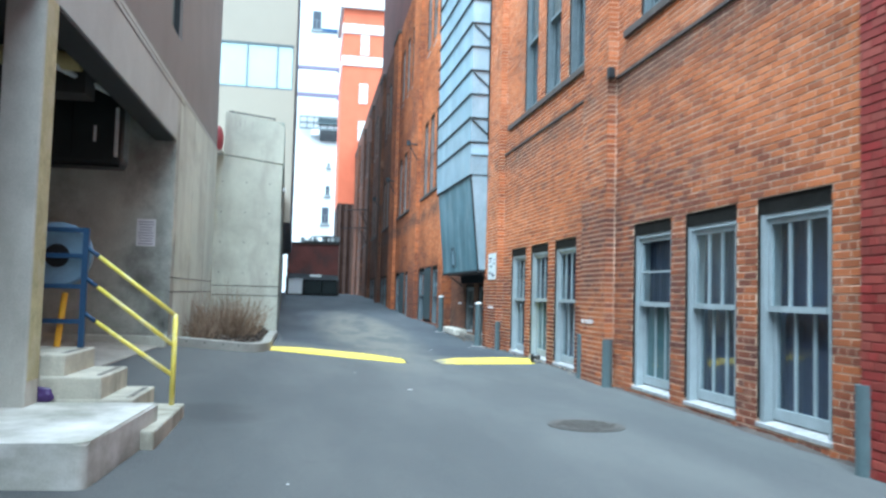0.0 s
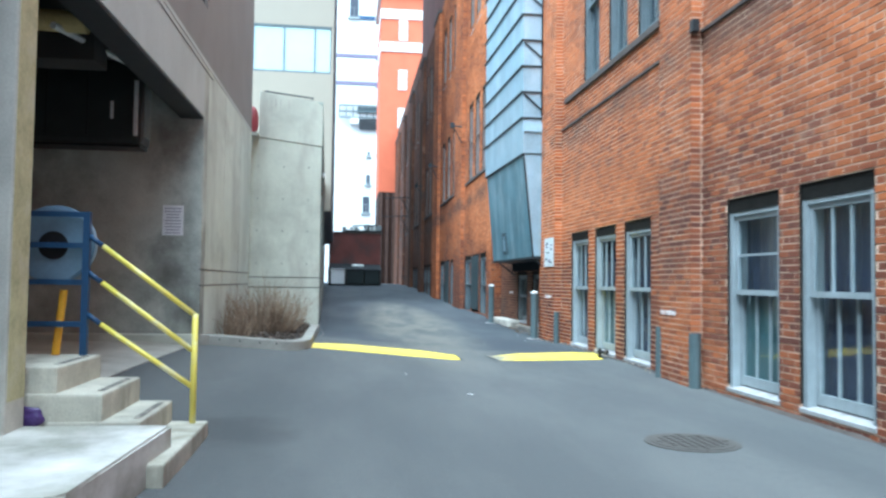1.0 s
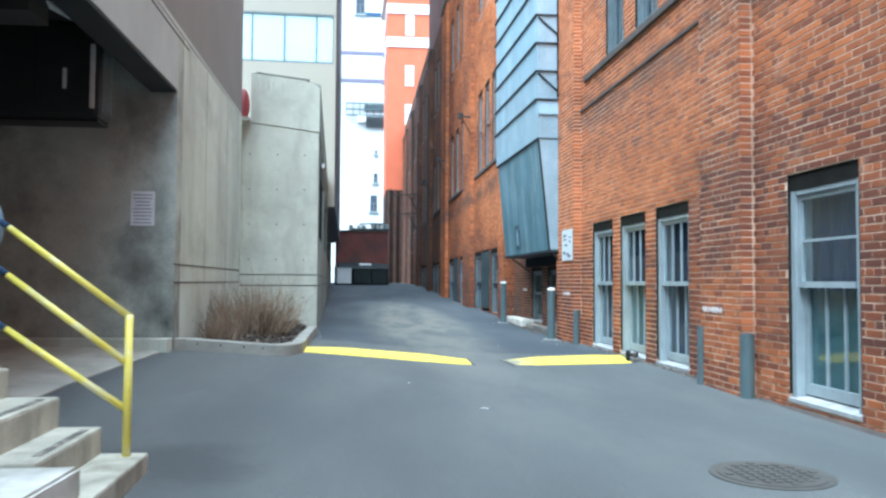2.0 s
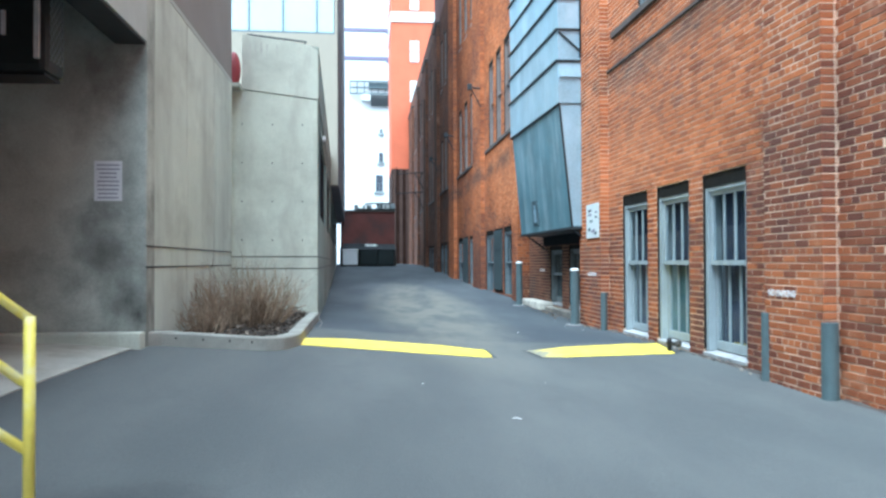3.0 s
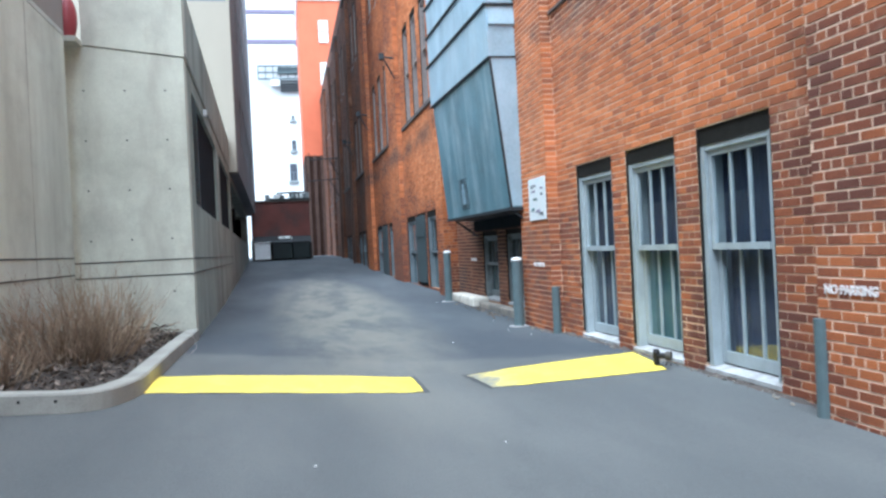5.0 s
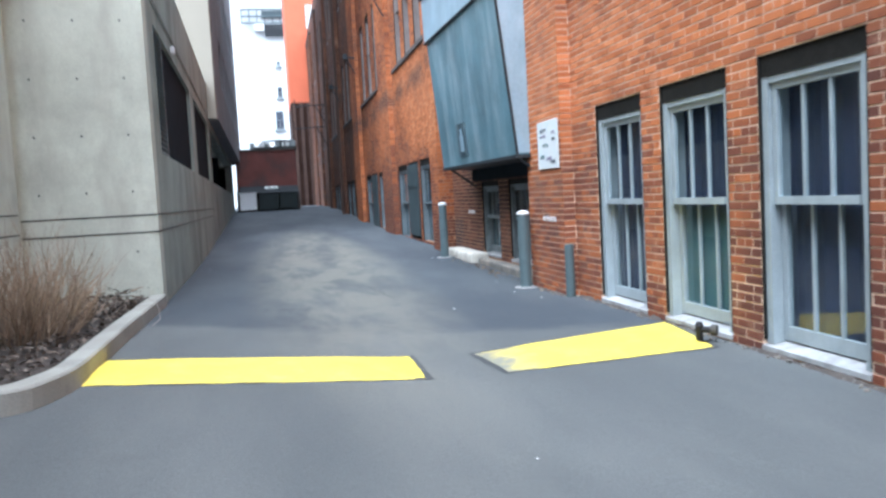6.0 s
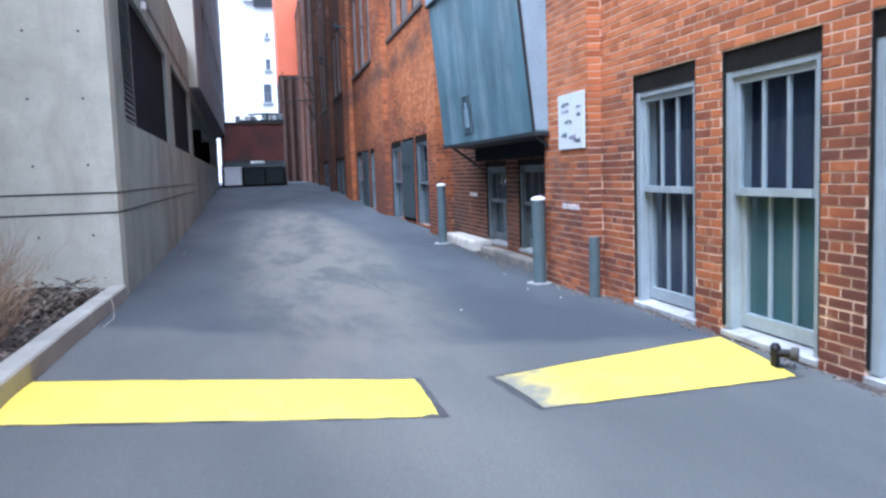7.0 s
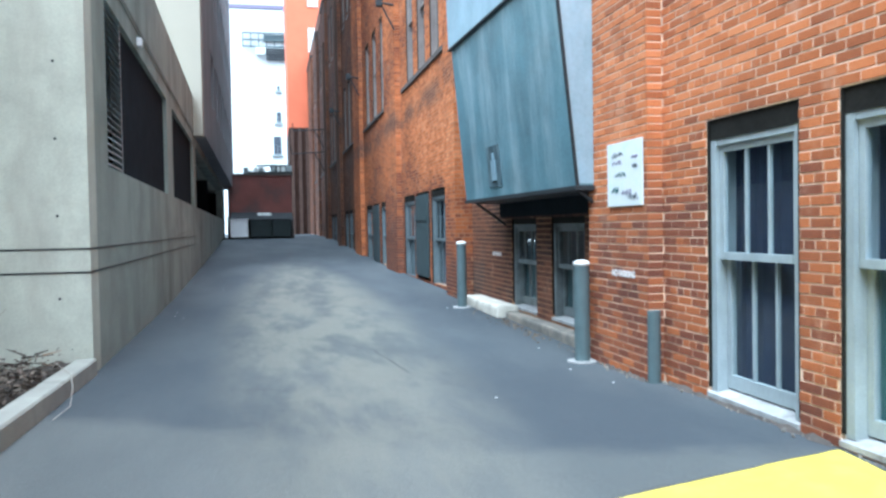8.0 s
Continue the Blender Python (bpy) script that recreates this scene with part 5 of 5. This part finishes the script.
# ---- planter ----
def rounded(points, r, n=6):
    out = []
    m = len(points)
    for i, p in enumerate(points):
        p, a, b = Vector(p[:2]), Vector(points[i - 1][:2]), Vector(points[(i + 1) % m][:2])
        rr = points[i][2] if len(points[i]) > 2 else r
        if rr <= 0:
            out.append(tuple(p))
            continue
        s, e = p + (a - p).normalized() * rr, p + (b - p).normalized() * rr
        for k in range(n + 1):
            t = k / n
            out.append(tuple(s * (1 - t) ** 2 + p * 2 * t * (1 - t) + e * t ** 2))
    return out


outer = rounded([(-1.855, 12.5), (-1.75, 12.62), (-0.62, 12.8, 0.28), (-0.44, 13.45, 0.3), (-0.48, 15.5, 0), (-0.5, 17.945, 0)], 0)
inner = rounded([(-1.855, 12.66), (-1.75, 12.78), (-0.76, 12.95, 0.22), (-0.59, 13.5, 0.22), (-0.63, 15.5, 0), (-0.66, 17.945, 0)], 0)
planter = thing("planter_bed", "kerbed planting bed with bark mulch and bare shrub", "planter")
bm = bmesh.new()
kh = 0.14
rows4 = []
for (ox, oy), (ix, iy) in zip(outer, inner):
    g = ground_z(ox, oy)
    rows4.append([bm.verts.new(p) for p in ((ox, oy, g - 0.1), (ox, oy, g + kh - 0.015), (ox * 0.93 + ix * 0.07, oy * 0.93 + iy * 0.07, g + kh), (ix, iy, g + kh), (ix, iy, g - 0.1))])
for a, b in zip(rows4, rows4[1:]):
    for j in range(4):
        bm.faces.new((a[j], b[j], b[j + 1], a[j + 1]))
for r in (rows4[0], rows4[-1][::-1]):
    bm.faces.new(r)
part("kerb", bm, CONCRETE_KERB, planter, "rounded concrete kerb")
for x in (-1.62, -1.36, -1.1, -0.88):
    y = 12.62 + (x + 1.75) * 0.18 / 1.13
    part("weep_hole", rod(bmesh.new(), (x, y - 0.003, ground_z(x, y) + 0.085), (x, y + 0.02, ground_z(x, y) + 0.085), 0.011, 8), BLACK, planter)
bm = bmesh.new()
ring = [*inner, (-1.93, 17.94), (-1.855, 17.38)]
nx, ny = 22, 60
cells = {}
for i in range(nx + 1):
    for j in range(ny + 1):
        x, y = -1.99 + 1.36 * i / nx, 12.6 + 5.35 * j / ny
        xr = np.interp(y, [p[1] for p in inner[1:]], [p[0] for p in inner[1:]])
        cells[i, j] = (x, y, x < xr + 0.07 and y > 12.66)
made = {}
def soil_vert(i, j):
    if (i, j) not in made:
        x, y, _ = cells[i, j]
        made[i, j] = bm.verts.new((x, y, ground_z(-0.5, y) + 0.1 + 0.05 * noise.noise(Vector((x * 3, y * 3, 0))) + 0.03 * noise.noise(Vector((x * 11, y * 11, 2)))))
    return made[i, j]
for i in range(nx):
    for j in range(ny):
        if all(cells[a, b][2] for a, b in ((i, j), (i + 1, j), (i + 1, j + 1), (i, j + 1))):
            bm.faces.new([soil_vert(a, b) for a, b in ((i, j), (i + 1, j), (i + 1, j + 1), (i, j + 1))])
part("mulch", bm, SOIL, planter, "dark bark mulch", smooth=True)
rng = random.Random(77)
bm = bmesh.new()
for k in range(2600):
    y = rng.uniform(12.9, 17.8) if k < 1700 else rng.gauss(16.6, 0.5)
    y = min(y, 17.9)
    x = rng.uniform(-1.8, np.interp(y, [p[1] for p in inner[1:]], [p[0] for p in inner[1:]]) - 0.02)
    z0 = ground_z(-0.5, y) + 0.12 + rng.uniform(0, 0.05 if k < 1700 else 0.13)
    s = rng.uniform(0.015, 0.045)
    m = Matrix.Translation((x, y, z0)) @ Euler((rng.uniform(-0.6, 0.6), rng.uniform(-0.6, 0.6), rng.uniform(0, 6.3))).to_matrix().to_4x4()
    vs = [bm.verts.new(m @ Vector(p)) for p in ((-s, 0, 0), (0, -s * 0.45, 0.006), (s, 0, 0), (0, s * 0.45, 0.01))]
    bm.faces.new(vs)
litter = part("leaf_litter", bm, LEAF, planter, "scattered dead leaves")
tagged(litter, kind="stuff")


branches = thing("branch_pile", "tangle of dead dark branches lying on the mulch", "branches")
rng = random.Random(51)
for k in range(46):
    x, y = rng.uniform(-1.6, -0.8), rng.uniform(16.5, 17.75)
    z0 = ground_z(-0.5, y) + 0.13 + rng.uniform(0, 0.14)
    a, ln = rng.uniform(0, 6.28), rng.uniform(0.1, 0.32)
    q = Vector((min(x + ln * math.cos(a), -0.68), min(y + ln * math.sin(a), 17.9), z0 + rng.uniform(-0.03, 0.07)))
    part("branch", rod(bmesh.new(), (x, y, z0), q, rng.uniform(0.004, 0.012), 5, 0.003), SOIL if k % 4 else TWIG, branches)
rng = random.Random(52)
stick = thing("fallen_twig", "pale curled twig hanging over the kerb", "twig")
bm = bmesh.new()
trail = [(-0.78, 17.7, 0.17), (-0.64, 17.35, 0.165), (-0.5, 17.05, 0.155), (-0.42, 16.75, 0.1), (-0.37, 16.45, 0.03), (-0.4, 16.15, 0.01)]
for a, b in zip(trail, trail[1:]):
    rod(bm, (a[0], a[1], a[2] + ground_z(-0.5, a[1])), (b[0], b[1], b[2] + ground_z(-0.5, b[1])), 0.003, 6)
part("stem", bm, mat("bleached_twig", (0.4, 0.36, 0.32), 0.85, vary=0.15), stick)


def shrub(x, y, r, h, stems, seed, label):
    """A bare shrub: many thin stems fanning out from the foot, forking into fine twigs."""
    rng = random.Random(seed)
    z0 = ground_z(-0.5, y) + 0.08
    verts, faces = [], []

    def twig(p, d, length, rad, depth):
        segs = 3
        pts = [p]
        for s in range(segs):
            d = (d + Vector((rng.uniform(-0.18, 0.18), rng.uniform(-0.18, 0.18), rng.uniform(-0.06, 0.12)))).normalized()
            pts.append(pts[-1] + d * length / segs)
        up = Vector((0, 0, 1)) if abs(d.z) < 0.95 else Vector((1, 0, 0))
        u = d.cross(up).normalized()
        v = d.cross(u).normalized()
        base = len(verts)
        for s, q in enumerate(pts):
            rr = rad * (1 - 0.6 * s / segs)
            for k in range(3):
                a = k * 2.094
                verts.append(q + u * math.cos(a) * rr + v * math.sin(a) * rr)
        for s in range(segs):
            for k in range(3):
                faces.append((base + s * 3 + k, base + s * 3 + (k + 1) % 3, base + s * 3 + 3 + (k + 1) % 3, base + s * 3 + 3 + k))
        if depth:
            for s in range(rng.choice((2, 3, 3))):
                q = pts[rng.choice((1, 2, 3))]
                nd = (d + Vector((rng.uniform(-0.6, 0.6), rng.uniform(-0.6, 0.6), rng.uniform(-0.15, 0.5)))).normalized()
                twig(q, nd, length * rng.uniform(0.4, 0.7), rad * 0.55, depth - 1)

    for s in range(stems):
        a, t = rng.uniform(0, 6.283), rng.random() ** 0.6
        p = Vector((x + 0.6 * r * t * math.cos(a), y + 0.6 * r * t * math.sin(a), z0))
        d = Vector((math.cos(a) * t * 0.8 * r / h, math.sin(a) * t * 0.8 * r / h, 1)).normalized()
        twig(p, d, h * rng.uniform(0.35, 0.75), 0.0055, 2)
    ob = thing("shrub", label, "shrub")
    for s in range(14):
        a, t = rng.uniform(0, 6.283), rng.random()
        p = Vector((x + 0.25 * r * t * math.cos(a), y + 0.25 * r * t * math.sin(a), z0 - 0.03))
        q = p + Vector((math.cos(a) * t * 0.5 * r, math.sin(a) * t * 0.5 * r, h * 0.6))
        part("stem", rod(bmesh.new(), p, q, 0.009, 5, 0.004), TWIG, ob)
    me = bpy.data.meshes.new("growth")
    me.from_pydata(verts, [], faces)
    me.materials.append(TWIG)
    tw = tagged(new("growth", me), "thin bare brown twigs", kind="stuff")
    tw.parent = ob
    return ob


shrub(-1.3, 14.95, 0.78, 0.76, 330, 5, "bare brown leafless shrub in the planting bed")
shrub(-1.55, 13.8, 0.42, 0.45, 80, 6, "smaller bare brown shrub against the concrete wall")

# ---- loading dock steps, rail, reel, column ----
dockblock = thing("dock_wall_block", "broad low pale concrete block with worn white top", "block")
pts = rounded([(-4.7, 5.17, 0), (-1.06, 5.17, 0.07), (-0.97, 6.8, 0), (-4.7, 6.8, 0)], 0)
bm = prism(bmesh.new(), pts, -0.2, 0.32)
bmesh.ops.bevel(bm, geom=[e for e in bm.edges if all(v.co.z > 0.3 for v in e.verts)], offset=0.015, segments=2, affect="EDGES")
part("block", bm, CONCRETE_PAINTED, dockblock)
stairs = thing("stairs", "weathered concrete steps up to the dock landing", "stairs")
for x0, x1, y0, z1 in ((-1.2, -0.905, 6.32, 0.187), (-1.41, -1.16, 6.81, 0.335), (-1.7, -1.39, 6.83, 0.503), (-4.7, -1.665, 6.85, 0.665)):
    xa = x0 if x1 > -1 else x0 - 0.3
    part("step", boxed(xa, x1, y0, 7.72, -0.2 if x1 > -0.95 else -0.15, z1, bevel=0.018), CONCRETE_STEP, stairs)
for x1, y0, z1 in ((-1.16, 6.95, 0.335), (-1.39, 6.98, 0.503), (-1.665, 7.0, 0.665)):
    part("tread_strip", boxed(x1 - 0.075, x1 - 0.035, y0, 7.6, z1, z1 + 0.004), BLACK_GRIT, stairs, "dark worn anti-slip strip")
column = thing("concrete_column", "square pale concrete column with a yellowish alley side", "column", kind="structure")
part("shaft", boxed(-2.1, -1.82, 6.5, 6.78, 0.3, 3.36, bevel=0.015), CONCRETE_PALE, column)
# thin sheet tints the column's alley side yellowish
part("corner_stripe", boxed(-1.822, -1.816, 6.52, 6.76, 0.5, 3.3), mat("yellowish_column_side", (0.5, 0.47, 0.27), 0.8, vary=0.3, scale=6, stain=(0.45, 0.44, 0.38), stain_amount=0.8, stain_scale=3), column, "yellowish side of the column")

rail = thing("handrail", "yellow painted pipe handrail beside the steps", "handrail")
RY = 7.62
part("post", rod(bmesh.new(), (-1.0, RY, 0.15), (-1.0, RY, 0.965), 0.022, 14), YELLOW_RAIL, rail, smooth=True)
for za, zb in ((0.95, 1.44), (0.69, 1.18), (0.435, 0.885)):
    part("rail_bar", rod(bmesh.new(), (-0.995, RY, za), (-1.65, RY, zb), 0.019, 14), YELLOW_RAIL, rail, smooth=True)
    part("rail_end", rod(bmesh.new(), (-1.65, RY, zb), (-1.745, RY, zb + 0.07), 0.018, 10), BLUE_STEEL, rail, "blue rail end", smooth=True)
reel = thing("hose_reel_stand", "blue steel stand holding a round grey-blue reel", "reel")
for x, y in ((-1.76, RY), (-2.47, RY)):
    part("post", boxed(x - 0.023, x + 0.023, y - 0.023, y + 0.023, 0.665, 1.68), BLUE_STEEL, reel)
for z in (1.66, 1.44, 1.18, 0.885):
    part("crossbar", boxed(-2.447, -1.783, RY - 0.02, RY + 0.02, z - 0.019, z + 0.019), BLUE_STEEL, reel)
bm = rod(bmesh.new(), (-2.0, 7.665, 1.45), (-2.0, 7.75, 1.45), 0.278, 48)
bmesh.ops.bevel(bm, geom=[e for e in bm.edges if abs(e.verts[0].co.y - e.verts[1].co.y) < 0.01], offset=0.015, segments=2, affect="EDGES")
part("drum", bm, REEL_GREY, reel, "round grey-blue drum face")
bm = rod(bmesh.new(), (-2.0, 7.645, 1.44), (-2.0, 7.67, 1.44), 0.1, 28)
hub = part("hub", bm, BLACK, reel, "dark hub")
for x in (-2.03, -1.97):
    part("bolt", rod(bmesh.new(), (x, 7.64, 1.45), (x, 7.648, 1.45), 0.012, 8), CHALK, hub)
post = thing("safety_post", "orange-yellow pipe post leaning on the landing", "post")
part("tube", rod(bmesh.new(), (-1.965, 7.66, 0.65), (-1.925, 7.68, 1.125), 0.027, 12), mat("orange_yellow_paint", (0.8, 0.42, 0.02), 0.45), post)
part("band", rod(bmesh.new(), (-1.9485, 7.6686, 0.86), (-1.9445, 7.6706, 0.905), 0.0285, 12), CHALK, post, "white reflective band")
bag = thing("plastic_bag", "crumpled purple plastic bag by the steps", "bag")
bm = bmesh.new()
bmesh.ops.create_icosphere(bm, subdivisions=3, radius=0.1)
for v in bm.verts:
    v.co *= 1 + 0.35 * noise.noise(v.co * 14)
    v.co = Vector((v.co.x * 1.2 - 1.82, v.co.y * 0.25 + 6.815, v.co.z * 0.6 + 0.37))
part("film", bm, PURPLE, bag)

# ---- notices, lamp, pipes on the west side ----
notice = thing("wall_notice", "white notice sheet with rows of small print", "sign")
part("sheet", boxed(-2.355, -2.09, 12.435, 12.447, 1.78, 2.175), PAPER, notice)
rng = random.Random(2)
for k in range(9):
    w = rng.uniform(0.16, 0.22)
    part("print_bar", boxed(-2.222 - w / 2, -2.222 + w / 2, 12.432, 12.434, 2.127 - k * 0.04, 2.138 - k * 0.04), PRINT, notice)
lamp = thing("alarm_bell", "red round-topped housing in the wall corner", "alarm")
bm = bmesh.new()
bmesh.ops.create_uvsphere(bm, u_segments=24, v_segments=16, radius=0.13, matrix=Matrix.Translation((-1.89, 17.75, 4.37)) @ Matrix.Diagonal((0.9, 0.9, 2.3, 1)))
part("housing", bm, RED, lamp, smooth=True)
part("foot", boxed(-2.02, -1.77, 17.6, 17.9, 4.061, 4.13), CONCRETE, lamp)
roofrail = thing("roof_rail", "thin dark pipe rail along the parapet top", "rail")
part("bar", rod(bmesh.new(), (-1.72, 18.15, 5.08), (-0.72, 18.15, 4.97), 0.016, 8), DARK_STEEL, roofrail)
for x, z in ((-1.65, 5.0), (-0.75, 4.86)):
    part("stay", rod(bmesh.new(), (x, 18.15, z - 0.06), (x, 18.15, z + 0.1), 0.012, 8), DARK_STEEL, roofrail)
unit = thing("hanging_unit", "dark hanging plant cabinet below the dock ceiling", "cabinet")
part("body", boxed(-5.0, -2.33, 11.2, 11.62, 2.76, 3.74, bevel=0.06), CABINET, unit)
for x in (-4.2, -3.4, -2.95):
    part("panel_seam", boxed(x, x + 0.012, 11.192, 11.1995, 2.85, 3.66), BLACK, unit)
part("lower_flange", boxed(-4.95, -2.36, 11.24, 11.58, 2.735, 2.759), BLACK, unit)
part("edge_strip", boxed(-2.42, -2.38, 11.17, 11.199, 2.86, 3.5), CHALK, unit, "pale edge strip")
part("handle", boxed(-2.68, -2.65, 11.17, 11.199, 3.05, 3.25), CHALK, unit)
bm = bmesh.new()
for k in range(-4, 11):
    for turn in (1, -1):
        za = 2.86 + 0.08 * k
        pts = [(11.26 + 0.3 * f if turn > 0 else 11.56 - 0.3 * f, za + 0.32 * f) for f in (0.0, 1.0)]
        (ya, z_a), (yb, z_b) = pts
        lo, hi = max(0.0, (2.86 - z_a) / 0.32), min(1.0, (3.66 - z_a) / 0.32)
        if hi > lo:
            rod(bm, (-2.322, ya + (yb - ya) * lo, z_a + 0.32 * lo), (-2.322, ya + (yb - ya) * hi, z_a + 0.32 * hi), 0.004, 4)
part("wire_mesh", bm, VENT, unit, "diamond wire mesh on the cabinet's end")
ipipe = thing("ceiling_pipe", "yellow wrapped pipe below the dock ceiling", "pipe")
part("run", rod(bmesh.new(), (-4.2, 9.3, 3.62), (-2.35, 9.3, 3.56), 0.1, 20), CARDBOARD, ipipe)
part("hanger", rod(bmesh.new(), (-3.0, 9.2, 3.5), (-3.0, 9.2, 3.76), 0.012, 6), DARK_STEEL, ipipe)
part("elbow", rod(bmesh.new(), (-2.95, 9.0, 3.5), (-2.5, 8.5, 3.62), 0.075, 16), CARDBOARD, ipipe)
# added pale rod paints the lit streak below the ceiling
part("branch", rod(bmesh.new(), (-2.6, 9.15, 3.48), (-2.3, 10.4, 3.5), 0.03, 12), CHALK, ipipe, "pale thin rod standing for a lit streak")
camlamp = thing("wall_camera", "small white camera on the parapet band", "camera")
part("body", boxed(-0.64, -0.57, 21.4, 21.52, 3.76, 3.87, bevel=0.02), PAPER, camlamp)

# ---- dumpsters at the far end ----
def dumpster(x0, x1, y, material, label):
    d = thing("dumpster", label, "dumpster", "dumpsters")
    g = ground_z(0.5, y)
    part("body", boxed(x0, x1, y, y + 1.4, g + 0.1, g + 1.05, bevel=0.03), material, d)
    part("lid", boxed(x0 - 0.03, x1 + 0.03, y - 0.05, y + 1.45, g + 1.052, g + 1.13, bevel=0.02), DARK_STEEL if material is GREEN else material, d)
    for x in (x0 + 0.15, x1 - 0.15):
        part("caster", rod(bmesh.new(), (x - 0.03, y + 0.2, g + 0.06), (x + 0.03, y + 0.2, g + 0.06), 0.06, 10), BLACK, d)


dumpster(-1.25, -0.3, 56.2, PAPER, "white painted dumpster at the alley end")
dumpster(-0.15, 1.0, 56.2, GREEN, "dark green steel dumpster at the alley end")
dumpster(1.05, 2.05, 56.2, GREEN, "dark green steel dumpster beside the far wall")
# pipes on the far wing
for x, y in ((3.95, 54.3), (3.96, 46.3)):
    dp = thing("downpipe", "brown rain downpipe on the far brick wing", "pipe", "downpipes")
    part("pipe", rod(bmesh.new(), (x, y, 0.4), (x, y, 11.5), 0.06, 8), PIPE, dp)
# wall lamps / brackets high on the facade
for y, z in ((30.25, 6.9), (38.3, 6.6), (46.2, 6.6)):
    br = thing("wall_bracket", "dark iron bracket high on the brick facade", "bracket", "brackets")
    part("arm", rod(bmesh.new(), (4.06, y, z), (3.72, y, z + 0.05), 0.03, 8), DARK_STEEL, br)
    part("arm", rod(bmesh.new(), (4.06, y, z - 0.6), (3.74, y, z + 0.02), 0.022, 8), DARK_STEEL, br)
    part("head", boxed(3.62, 3.78, y - 0.08, y + 0.08, z - 0.05, z + 0.15, bevel=0.02), DARK_STEEL, br)

for z, x0 in ((7.0, 2.31), (5.7, 2.2)):
    fe = thing("iron_bracket", "black iron hoop bracket reaching from the far wall", "bracket", "brackets")
    part("arm", rod(bmesh.new(), (4.06, 56.6, z + 0.1), (x0, 56.6, z), 0.035, 8), BLACK, fe)
    part("strut", rod(bmesh.new(), (4.06, 56.6, z - 1.0), (3.5, 56.6, z + 0.03), 0.03, 8), BLACK, fe)
    part("end_stay", rod(bmesh.new(), (x0 + 0.02, 56.6, z), (x0 - 0.03, 56.6, z + 0.45), 0.025, 8), BLACK, fe)

# ---- single bricks of the pilaster that the camera passes ----
shapes = {}
rng = random.Random(17)
for ua, ub, za, zb in near_rows:
    key = (round(ub - ua, 3), round(zb - za, 3))
    if key not in shapes:
        shapes[key] = brick_mesh("brick", [((0, 0, 0), (0, 1, 0), (-1, 0, 0), [(0, ub - ua, 0, zb - za)])], BRICK)
    ob = new("brick", shapes[key])
    ob.location = (XP + rng.uniform(-0.002, 0.002), ua, za)
    ob.parent = wall_east
